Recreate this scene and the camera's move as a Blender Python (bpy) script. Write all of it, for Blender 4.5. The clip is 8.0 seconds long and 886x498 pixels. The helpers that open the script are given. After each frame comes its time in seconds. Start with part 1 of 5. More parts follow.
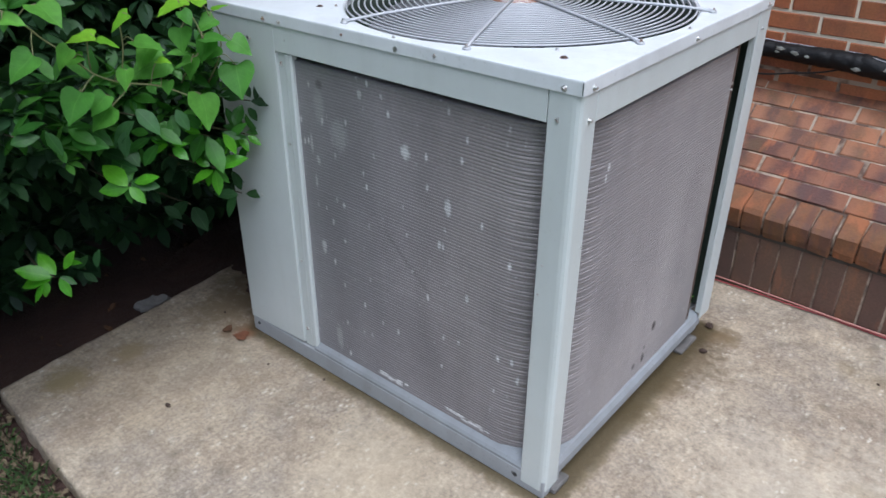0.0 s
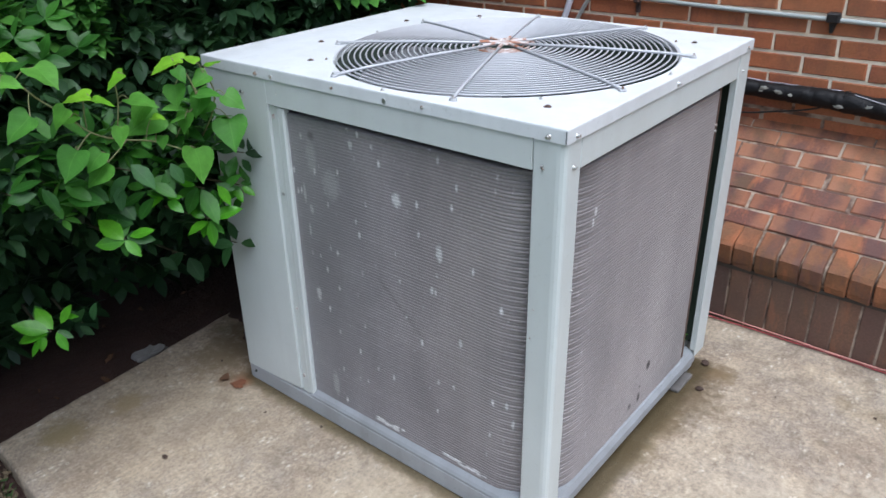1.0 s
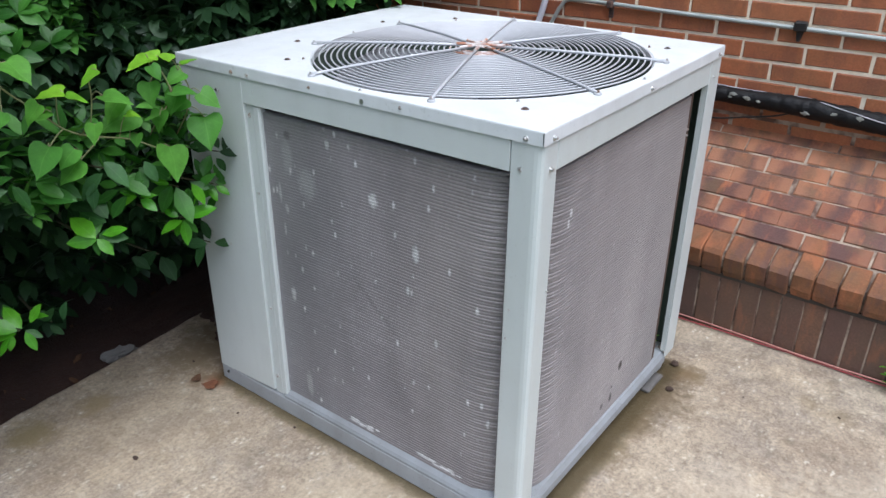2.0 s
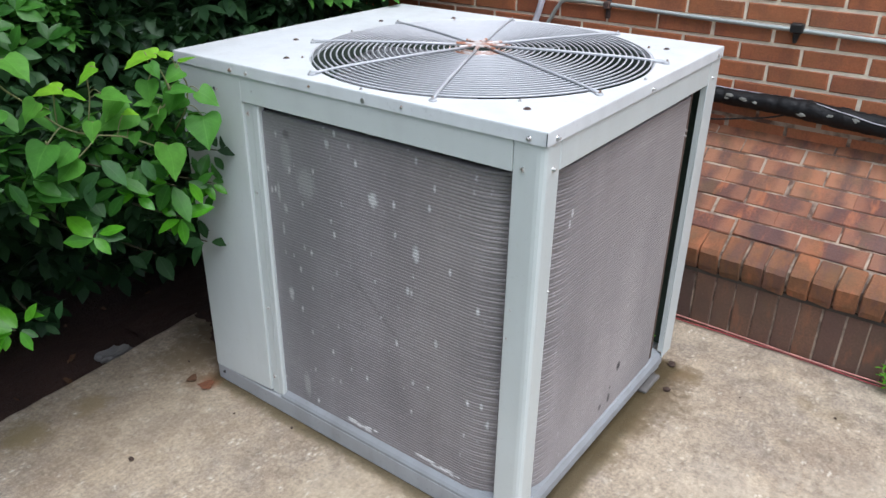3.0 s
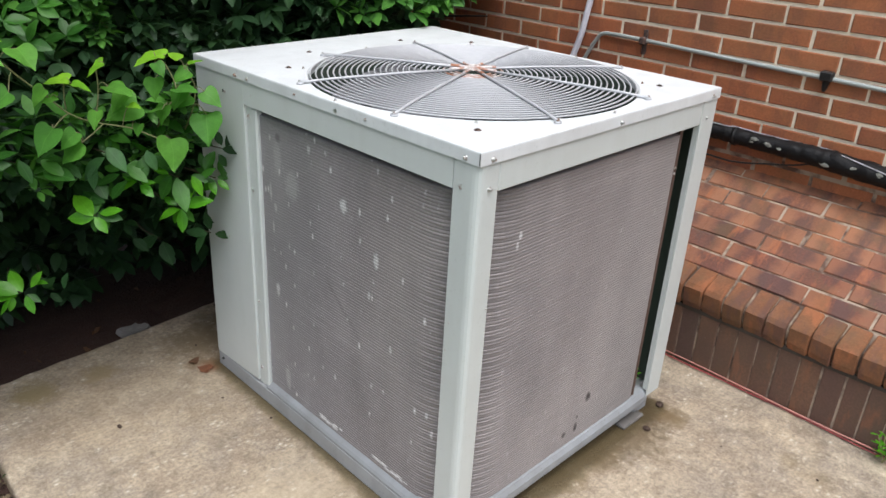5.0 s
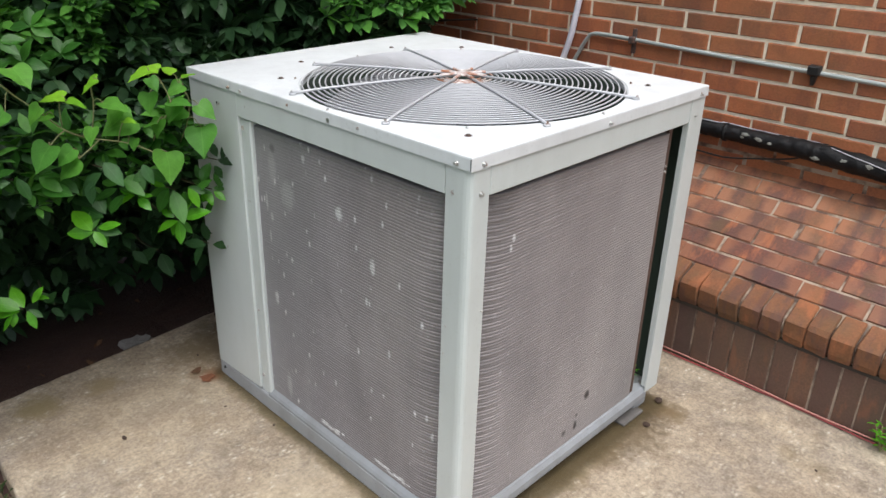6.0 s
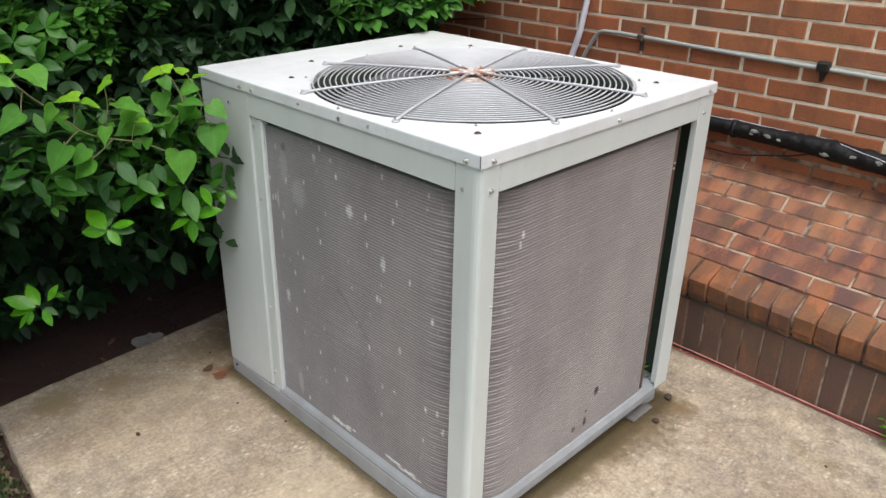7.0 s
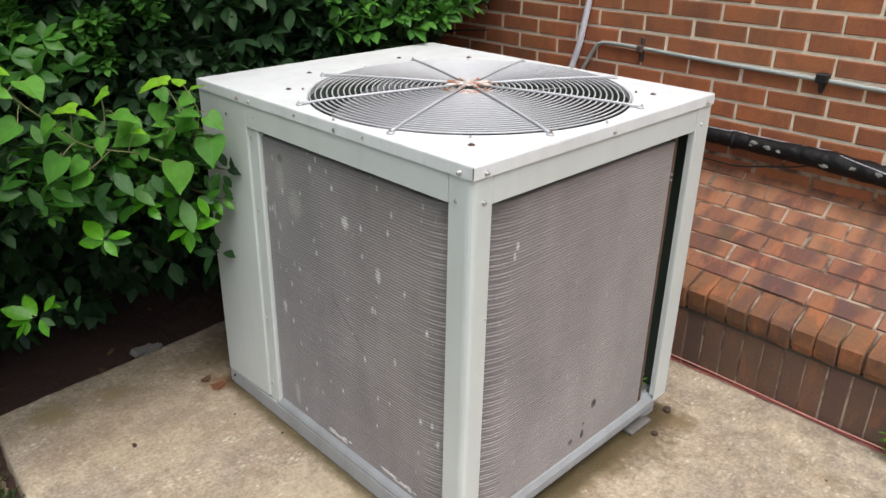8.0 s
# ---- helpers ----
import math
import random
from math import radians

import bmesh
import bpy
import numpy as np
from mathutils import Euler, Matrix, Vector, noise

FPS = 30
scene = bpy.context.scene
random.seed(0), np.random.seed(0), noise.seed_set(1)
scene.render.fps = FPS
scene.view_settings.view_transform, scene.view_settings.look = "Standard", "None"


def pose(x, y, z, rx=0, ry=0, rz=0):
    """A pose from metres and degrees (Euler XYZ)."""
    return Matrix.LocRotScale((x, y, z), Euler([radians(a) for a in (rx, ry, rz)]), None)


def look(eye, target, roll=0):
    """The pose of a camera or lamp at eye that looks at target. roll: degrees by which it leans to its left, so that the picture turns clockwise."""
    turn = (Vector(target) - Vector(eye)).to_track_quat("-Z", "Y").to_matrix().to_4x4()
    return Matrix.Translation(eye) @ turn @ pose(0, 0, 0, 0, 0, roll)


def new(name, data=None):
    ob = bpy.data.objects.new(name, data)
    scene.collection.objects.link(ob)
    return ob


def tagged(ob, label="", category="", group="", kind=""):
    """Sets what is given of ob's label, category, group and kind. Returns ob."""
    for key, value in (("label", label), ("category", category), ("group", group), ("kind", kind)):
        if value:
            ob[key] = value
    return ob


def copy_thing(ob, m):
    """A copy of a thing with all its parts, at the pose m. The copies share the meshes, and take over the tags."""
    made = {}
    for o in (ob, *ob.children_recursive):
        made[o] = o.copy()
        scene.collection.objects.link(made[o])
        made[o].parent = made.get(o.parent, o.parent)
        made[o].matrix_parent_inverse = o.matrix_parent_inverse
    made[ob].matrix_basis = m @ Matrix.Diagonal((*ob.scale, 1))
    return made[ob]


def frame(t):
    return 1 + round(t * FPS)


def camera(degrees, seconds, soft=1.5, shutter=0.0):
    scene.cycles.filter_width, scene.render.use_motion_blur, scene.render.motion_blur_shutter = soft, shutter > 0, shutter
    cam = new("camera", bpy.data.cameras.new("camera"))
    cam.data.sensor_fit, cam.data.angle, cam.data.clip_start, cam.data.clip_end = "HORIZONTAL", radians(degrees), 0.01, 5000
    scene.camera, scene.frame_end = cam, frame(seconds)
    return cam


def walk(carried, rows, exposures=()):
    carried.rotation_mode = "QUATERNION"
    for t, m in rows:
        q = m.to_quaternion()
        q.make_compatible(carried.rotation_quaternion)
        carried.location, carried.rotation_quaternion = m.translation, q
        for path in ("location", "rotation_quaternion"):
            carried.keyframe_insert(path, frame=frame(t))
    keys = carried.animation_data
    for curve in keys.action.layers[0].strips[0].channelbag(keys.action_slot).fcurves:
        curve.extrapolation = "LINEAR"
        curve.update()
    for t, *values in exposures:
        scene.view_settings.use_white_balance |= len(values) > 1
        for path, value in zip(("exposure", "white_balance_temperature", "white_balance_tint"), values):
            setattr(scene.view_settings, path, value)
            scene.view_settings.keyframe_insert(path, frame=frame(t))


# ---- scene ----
cam = camera(60.2, 8.0, soft=1.5, shutter=0.5)
PATH = [
    (0, (0.639, -1.119, 1.404), (-0.491, 0.199, 0.41), -0.6),
    (0.5, (0.647, -1.111, 1.411), (-0.525, 0.196, 0.452), -2.1),
    (1, (0.659, -1.116, 1.429), (-0.499, 0.24, 0.523), -1.9),
    (1.5, (0.66, -1.124, 1.43), (-0.462, 0.266, 0.53), -1.1),
    (3, (0.634, -1.141, 1.427), (-0.445, 0.281, 0.525), 0.1),
    (3.5, (0.629, -1.14, 1.426), (-0.438, 0.279, 0.504), -0.1),
    (3.8, (0.596, -1.151, 1.423), (-0.483, 0.234, 0.465), -0.2),
    (4, (0.596, -1.138, 1.43), (-0.43, 0.275, 0.455), 1.2),
    (4.2, (0.641, -1.106, 1.429), (-0.381, 0.337, 0.496), 1.7),
    (4.5, (0.771, -1.063, 1.429), (-0.384, 0.353, 0.616), 2.7),
    (4.7, (0.872, -1.007, 1.431), (-0.385, 0.306, 0.595), 4.0),
    (5.8, (0.925, -0.98, 1.451), (-0.357, 0.289, 0.587), 0.8),
    (6, (0.925, -0.995, 1.452), (-0.358, 0.284, 0.605), 0.8),
    (6.5, (0.926, -1.005, 1.454), (-0.368, 0.26, 0.602), 0.3),
    (7, (0.934, -1.007, 1.454), (-0.365, 0.255, 0.604), 0.3),
    (7.5, (0.943, -0.995, 1.455), (-0.368, 0.257, 0.61), -0.5),
    (8, (0.948, -0.986, 1.456), (-0.369, 0.272, 0.63), 0.2),
]
LIGHT = [(0.0, 0.82, 5540, 10), (0.5, 0.91, 5550, 10), (1.5, 0.98, 5650, 10), (3.5, 1.0, 5850, 10), (4.5, 1.0, 6100, 10), (6.0, 0.98, 6250, 10), (8.0, 1.0, 6450, 10)]
walk(cam, [(t, look(eye, target, roll)) for t, eye, target, roll in PATH], LIGHT)

# ---- world and light ----
world = bpy.data.worlds.new("overcast_sky")
scene.world = world
world.use_nodes = True
wn = world.node_tree
sky = wn.nodes.new("ShaderNodeTexSky")
sky.sky_type, sky.sun_disc = "NISHITA", False
sky.sun_elevation, sky.sun_rotation = radians(70), radians(130)
sky.air_density, sky.dust_density, sky.ozone_density = 1.0, 4.0, 1.0
grey = wn.nodes.new("ShaderNodeHueSaturation")
grey.inputs["Saturation"].default_value = 0.48
wn.links.new(sky.outputs[0], grey.inputs["Color"])
wn.links.new(grey.outputs[0], wn.nodes["Background"].inputs["Color"])
wn.nodes["Background"].inputs["Strength"].default_value = 0.105

sun_data = bpy.data.lights.new("sun", "SUN")
sun_data.energy, sun_data.angle, sun_data.color = 1.6, radians(50), (1.0, 0.97, 0.92)
sun = new("sun", sun_data)
sun.matrix_world = look((2.1, -0.7, 5.0), (0, 0, 0))


# ---- materials ----
def material(name):
    m = bpy.data.materials.new(name)
    m.use_nodes = True
    return m, m.node_tree, m.node_tree.nodes["Principled BSDF"]


def add(nt, kind, **values):
    """A node with its properties or inputs set by name."""
    n = nt.nodes.new(kind)
    for key, v in values.items():
        key = key.replace("_", " ")
        if key in n.inputs:
            n.inputs[key].default_value = v
    return n


def coords(nt, scale=(1, 1, 1)):
    geo = nt.nodes.new("ShaderNodeNewGeometry")
    mp = nt.nodes.new("ShaderNodeMapping")
    mp.inputs["Scale"].default_value = scale
    nt.links.new(geo.outputs["Position"], mp.inputs["Vector"])
    return mp.outputs[0]


def grain(nt, scale, detail=4.0, rough=0.55, stretch=(1, 1, 1), where=None):
    n = add(nt, "ShaderNodeTexNoise", Scale=scale, Detail=detail, Roughness=rough)
    nt.links.new(where or coords(nt, stretch), n.inputs["Vector"])
    return n.outputs["Fac"]


def cells(nt, scale, stretch=(1, 1, 1), out="Distance", jitter=1.0):
    n = add(nt, "ShaderNodeTexVoronoi", Scale=scale, Randomness=jitter)
    nt.links.new(coords(nt, stretch), n.inputs["Vector"])
    return n.outputs[out]


def ramp(nt, fac, *stops):
    r = nt.nodes.new("ShaderNodeValToRGB")
    el = r.color_ramp.elements
    while len(el) < len(stops):
        el.new(0.5)
    for e, (p, c) in zip(el, stops):
        e.position = p
        e.color = (*c, 1) if isinstance(c, tuple) else (c, c, c, 1)
    nt.links.new(fac, r.inputs[0])
    return r.outputs[0]


def blend(nt, fac, a, b, mode="MIX"):
    n = nt.nodes.new("ShaderNodeMix")
    n.data_type, n.blend_type = "RGBA", mode
    for sock, v in ((n.inputs[0], fac), (n.inputs[6], a), (n.inputs[7], b)):
        if isinstance(v, tuple):
            sock.default_value = (*v, 1)
        elif isinstance(v, (int, float)):
            sock.default_value = v
        else:
            nt.links.new(v, sock)
    return n.outputs[2]


def calc(nt, op, a, b=0.0, clamp=False):
    n = nt.nodes.new("ShaderNodeMath")
    n.operation, n.use_clamp = op, clamp
    for sock, v in zip(n.inputs, (a, b)):
        if isinstance(v, (int, float)):
            sock.default_value = v
        else:
            nt.links.new(v, sock)
    return n.outputs[0]


def relief(nt, bsdf, height, strength=0.4, distance=0.004):
    b = add(nt, "ShaderNodeBump", Strength=strength, Distance=distance)
    nt.links.new(height, b.inputs["Height"])
    nt.links.new(b.outputs[0], bsdf.inputs["Normal"])


def chance(nt):
    return nt.nodes.new("ShaderNodeObjectInfo").outputs["Random"]


def island(nt):
    return nt.nodes.new("ShaderNodeNewGeometry").outputs["Random Per Island"]


def paint(name, colour, dirt, amount=0.5, rough=0.42):
    """Weathered enamel on sheet steel."""
    m, nt, b = material(name)
    blot = ramp(nt, grain(nt, 5.0, 5), (0.35, 0.0), (0.75, 1.0))
    streak = ramp(nt, grain(nt, 16, 3, stretch=(1, 1, 0.12)), (0.45, 0.0), (0.85, 1.0))
    speck = ramp(nt, grain(nt, 130, 2), (0.62, 0.0), (0.72, 1.0))
    c = blend(nt, calc(nt, "MULTIPLY", blot, 0.35 * amount), colour, dirt)
    c = blend(nt, calc(nt, "MULTIPLY", streak, 0.35 * amount), c, dirt)
    c = blend(nt, calc(nt, "MULTIPLY", speck, 0.3 * amount), c, dirt)
    nt.links.new(c, b.inputs["Base Color"])
    b.inputs["Roughness"].default_value = rough
    relief(nt, b, grain(nt, 220, 2), 0.06, 0.001)
    return m


def metal(name, colour, rough=0.4, rust=None, metallic=1.0, grainy=60):
    m, nt, b = material(name)
    if rust:
        mask = ramp(nt, grain(nt, grainy, 4), (0.46, 0.0), (0.6, 1.0))
        c = blend(nt, mask, colour, rust)
        nt.links.new(c, b.inputs["Base Color"])
        nt.links.new(calc(nt, "SUBTRACT", metallic, calc(nt, "MULTIPLY", mask, metallic)), b.inputs["Metallic"])
    else:
        b.inputs["Base Color"].default_value = (*colour, 1)
        c = blend(nt, grain(nt, 40, 3), tuple(v * 0.8 for v in colour), colour)
        nt.links.new(c, b.inputs["Base Color"])
        b.inputs["Metallic"].default_value = metallic
    b.inputs["Roughness"].default_value = rough
    return m


def plain(name, colour, rough=0.6, vary=0.25, scale=30, bump=0.15):
    m, nt, b = material(name)
    c = blend(nt, grain(nt, scale, 5), tuple(v * (1 - vary) for v in colour), tuple(min(1, v * (1 + vary)) for v in colour))
    nt.links.new(c, b.inputs["Base Color"])
    b.inputs["Roughness"].default_value = rough
    relief(nt, b, grain(nt, scale * 4, 3), bump, 0.002)
    return m


def brick_clay(name, light, mid, dark, grime, grime_amount, flash=None, mottle=0.0):
    """Fired clay: each brick its own tone, with grit, stains and lime bloom."""
    m, nt, b = material(name)
    tone = ramp(nt, chance(nt), (0.0, dark), (0.3, mid), (0.7, light), (1.0, mid))
    face = ramp(nt, grain(nt, 14, 5), (0.3, 0.0), (0.75, 1.0))
    c = blend(nt, calc(nt, "MULTIPLY", face, 0.4), tone, dark)
    grit = ramp(nt, grain(nt, 150, 3), (0.38, 0.78), (0.66, 1.12))
    c = blend(nt, 0.75, c, grit, "MULTIPLY")
    stain = ramp(nt, grain(nt, 4.2, 6, 0.62), (0.42, 0.0), (0.68, 1.0))
    c = blend(nt, calc(nt, "MULTIPLY", stain, grime_amount), c, grime)
    if mottle:
        band = grain(nt, 15, 4, 0.6, stretch=(1, 0.35, 0.35))
        c = blend(nt, calc(nt, "MULTIPLY", ramp(nt, band, (0.50, 0.0), (0.60, 1.0)), mottle), c, (0.085, 0.042, 0.036))
        c = blend(nt, calc(nt, "MULTIPLY", ramp(nt, band, (0.36, 1.0), (0.45, 0.0)), mottle), c, (0.33, 0.115, 0.045))
        olive = ramp(nt, grain(nt, 7, 5, 0.65, where=None), (0.55, 0.0), (0.66, 1.0))
        c = blend(nt, calc(nt, "MULTIPLY", olive, mottle * 0.7), c, (0.125, 0.078, 0.035))
    if flash:
        tc = nt.nodes.new("ShaderNodeTexCoord")
        sp = nt.nodes.new("ShaderNodeSeparateXYZ")
        nt.links.new(tc.outputs["Object"], sp.inputs[0])
        end = calc(nt, "ADD", calc(nt, "ABSOLUTE", sp.outputs[0]), calc(nt, "MULTIPLY", calc(nt, "SUBTRACT", grain(nt, 22, 3), 0.5), 0.06))
        c = blend(nt, calc(nt, "MULTIPLY", ramp(nt, end, (0.045, 0.0), (0.075, 1.0)), 0.65), c, flash)
    lime = ramp(nt, grain(nt, 27, 5, 0.7), (0.66, 0.0), (0.76, 1.0))
    c = blend(nt, calc(nt, "MULTIPLY", lime, 0.28), c, (0.42, 0.34, 0.27))
    nt.links.new(c, b.inputs["Base Color"])
    nt.links.new(ramp(nt, grain(nt, 8, 3), (0.3, 0.6), (0.7, 0.85)), b.inputs["Roughness"])
    h = calc(nt, "ADD", grain(nt, 150, 3), calc(nt, "MULTIPLY", grain(nt, 32, 4), 1.4))
    relief(nt, b, h, 0.5, 0.003)
    return m


def leaf_green(name, light, dark, gloss=0.34, source="object", glow=0.35, shine=0.25):
    """A leaf blade: tone by leaf, pale ribs, light passing through."""
    m, nt, b = material(name)
    rnd = chance(nt) if source == "object" else island(nt)
    c = ramp(nt, rnd, (0.0, dark), (0.62, tuple((p + q) / 2 for p, q in zip(light, dark))), (1.0, light))
    c = blend(nt, 0.5, c, ramp(nt, grain(nt, 60, 3), (0.3, 0.7), (0.7, 1.2)), "MULTIPLY")
    nt.links.new(c, b.inputs["Base Color"])
    b.inputs["Roughness"].default_value = gloss
    b.inputs["Specular IOR Level"].default_value = shine
    if source == "object":
        tc = nt.nodes.new("ShaderNodeTexCoord")
        sp = nt.nodes.new("ShaderNodeSeparateXYZ")
        nt.links.new(tc.outputs["Object"], sp.inputs[0])
        off = calc(nt, "ABSOLUTE", sp.outputs[1])
        rib = ramp(nt, off, (0.008, 1.0), (0.022, 0.0))
        side = ramp(nt, calc(nt, "ABSOLUTE", calc(nt, "SINE", calc(nt, "MULTIPLY", calc(nt, "SUBTRACT", sp.outputs[0], calc(nt, "MULTIPLY", off, 0.8)), 26.0))), (0.04, 1.0), (0.2, 0.0))
        c = blend(nt, calc(nt, "MAXIMUM", calc(nt, "MULTIPLY", rib, 0.15), calc(nt, "MULTIPLY", side, 0.1)), c, tuple(min(1, v * 1.5 + 0.05) for v in light))
        nt.links.new(c, b.inputs["Base Color"])
    relief(nt, b, grain(nt, 110, 2), 0.18, 0.002)
    t = nt.nodes.new("ShaderNodeBsdfTranslucent")
    nt.links.new(blend(nt, 1.0, c, (1.0, 1.25, 0.45), "MULTIPLY"), t.inputs["Color"])
    mx = nt.nodes.new("ShaderNodeMixShader")
    mx.inputs[0].default_value = glow
    nt.links.new(b.outputs[0], mx.inputs[1])
    nt.links.new(t.outputs[0], mx.inputs[2])
    nt.links.new(mx.outputs[0], nt.nodes["Material Output"].inputs["Surface"])
    return m


def concrete():
    """Old broom-worn concrete with bared grit, damp algae round the cabinet's foot."""
    m, nt, b = material("worn_concrete")
    c = blend(nt, ramp(nt, grain(nt, 2.2, 6, 0.62), (0.36, 0.0), (0.64, 1.0)), (0.27, 0.213, 0.154), (0.46, 0.386, 0.284))
    c = blend(nt, calc(nt, "MULTIPLY", ramp(nt, grain(nt, 4.6, 6, 0.68), (0.47, 0.0), (0.6, 1.0)), 0.6), c, (0.225, 0.19, 0.155))
    c = blend(nt, calc(nt, "MULTIPLY", ramp(nt, grain(nt, 3.7, 5, 0.7, stretch=(1.3, 0.8, 1)), (0.55, 0.0), (0.68, 1.0)), 0.55), c, (0.50, 0.40, 0.275))
    c = blend(nt, calc(nt, "MULTIPLY", ramp(nt, grain(nt, 13, 6, 0.7), (0.48, 0.0), (0.66, 1.0)), 0.6), c, (0.165, 0.13, 0.095))
    c = blend(nt, 0.65, c, ramp(nt, grain(nt, 34, 6, 0.78, stretch=(1.5, 0.7, 1)), (0.34, 0.68), (0.66, 1.26)), "MULTIPLY")
    c = blend(nt, 0.8, c, ramp(nt, grain(nt, 95, 4, 0.75), (0.3, 0.55), (0.7, 1.35)), "MULTIPLY")
    stones = ramp(nt, calc(nt, "ADD", cells(nt, 66, (1.0, 0.6, 1)), calc(nt, "MULTIPLY", calc(nt, "SUBTRACT", grain(nt, 120, 4, 0.7), 0.5), 0.9)), (0.1, 1.0), (0.4, 0.0))
    some = ramp(nt, grain(nt, 14, 5, 0.7), (0.5, 0.0), (0.64, 1.0))
    c = blend(nt, calc(nt, "MULTIPLY", calc(nt, "MULTIPLY", stones, some), 0.6), c, (0.70, 0.64, 0.53))
    pits = ramp(nt, cells(nt, 48), (0.07, 1.0), (0.14, 0.0))
    few = ramp(nt, grain(nt, 17, 2), (0.56, 0.0), (0.64, 1.0))
    c = blend(nt, calc(nt, "MULTIPLY", calc(nt, "MULTIPLY", pits, few), 0.7), c, (0.13, 0.11, 0.085))
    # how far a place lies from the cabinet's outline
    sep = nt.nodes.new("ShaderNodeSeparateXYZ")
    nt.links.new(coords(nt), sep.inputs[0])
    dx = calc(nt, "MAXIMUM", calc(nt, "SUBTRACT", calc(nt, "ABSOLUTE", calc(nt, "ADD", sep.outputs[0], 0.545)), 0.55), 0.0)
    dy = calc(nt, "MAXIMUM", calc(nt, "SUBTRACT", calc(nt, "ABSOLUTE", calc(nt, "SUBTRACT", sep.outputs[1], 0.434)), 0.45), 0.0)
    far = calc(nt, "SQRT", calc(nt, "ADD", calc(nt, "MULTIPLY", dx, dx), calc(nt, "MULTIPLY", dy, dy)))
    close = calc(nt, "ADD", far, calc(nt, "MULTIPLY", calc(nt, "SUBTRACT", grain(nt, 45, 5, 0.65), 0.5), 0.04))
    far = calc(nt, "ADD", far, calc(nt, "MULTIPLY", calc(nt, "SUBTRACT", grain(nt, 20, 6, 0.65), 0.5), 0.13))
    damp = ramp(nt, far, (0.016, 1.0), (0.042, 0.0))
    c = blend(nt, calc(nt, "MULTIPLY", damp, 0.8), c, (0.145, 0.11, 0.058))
    # spots near (-1.2, 0.15): hedge shade painted in along with leaf-litter stain
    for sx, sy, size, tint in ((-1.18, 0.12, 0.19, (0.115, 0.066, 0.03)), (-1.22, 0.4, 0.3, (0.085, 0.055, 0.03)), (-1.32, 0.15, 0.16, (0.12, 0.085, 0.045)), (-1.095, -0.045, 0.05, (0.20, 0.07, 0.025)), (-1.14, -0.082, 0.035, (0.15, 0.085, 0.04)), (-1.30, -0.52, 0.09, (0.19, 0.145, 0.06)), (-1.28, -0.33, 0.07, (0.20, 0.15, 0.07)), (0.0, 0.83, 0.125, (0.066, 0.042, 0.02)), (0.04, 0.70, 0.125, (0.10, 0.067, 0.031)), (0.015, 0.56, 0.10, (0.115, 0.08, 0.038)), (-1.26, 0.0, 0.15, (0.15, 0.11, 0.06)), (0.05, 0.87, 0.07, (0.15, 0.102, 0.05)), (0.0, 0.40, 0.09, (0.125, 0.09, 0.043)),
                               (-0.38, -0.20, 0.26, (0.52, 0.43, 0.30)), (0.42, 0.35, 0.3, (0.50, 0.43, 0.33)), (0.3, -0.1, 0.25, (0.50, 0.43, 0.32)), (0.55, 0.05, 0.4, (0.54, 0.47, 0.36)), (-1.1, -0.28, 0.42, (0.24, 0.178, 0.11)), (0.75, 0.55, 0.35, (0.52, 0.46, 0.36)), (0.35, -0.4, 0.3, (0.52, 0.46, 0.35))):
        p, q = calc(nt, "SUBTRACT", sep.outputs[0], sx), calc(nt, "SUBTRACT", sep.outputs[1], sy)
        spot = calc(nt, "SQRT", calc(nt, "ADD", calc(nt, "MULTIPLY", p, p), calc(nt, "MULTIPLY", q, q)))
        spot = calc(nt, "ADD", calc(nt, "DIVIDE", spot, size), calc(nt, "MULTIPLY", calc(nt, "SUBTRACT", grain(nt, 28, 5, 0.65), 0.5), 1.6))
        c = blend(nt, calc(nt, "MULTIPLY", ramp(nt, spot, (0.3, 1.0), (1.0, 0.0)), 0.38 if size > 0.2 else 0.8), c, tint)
    # narrow, very dark olive line hugging the cabinet's outline
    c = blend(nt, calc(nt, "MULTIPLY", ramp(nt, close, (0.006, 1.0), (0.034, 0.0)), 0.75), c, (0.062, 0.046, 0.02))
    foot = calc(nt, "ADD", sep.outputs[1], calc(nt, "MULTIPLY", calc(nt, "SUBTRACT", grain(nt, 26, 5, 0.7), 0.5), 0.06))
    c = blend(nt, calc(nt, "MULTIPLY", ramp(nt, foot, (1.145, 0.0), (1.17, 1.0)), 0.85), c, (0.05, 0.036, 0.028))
    moss = ramp(nt, grain(nt, 3.3, 5), (0.58, 0.0), (0.72, 1.0))
    c = blend(nt, calc(nt, "MULTIPLY", moss, 0.45), c, (0.23, 0.175, 0.085))
    nt.links.new(c, b.inputs["Base Color"])
    nt.links.new(ramp(nt, damp, (0.0, 0.85), (1.0, 0.5)), b.inputs["Roughness"])
    h = calc(nt, "ADD", grain(nt, 90, 4, 0.7), calc(nt, "MULTIPLY", stones, 0.35))
    relief(nt, b, h, 0.55, 0.004)
    return m


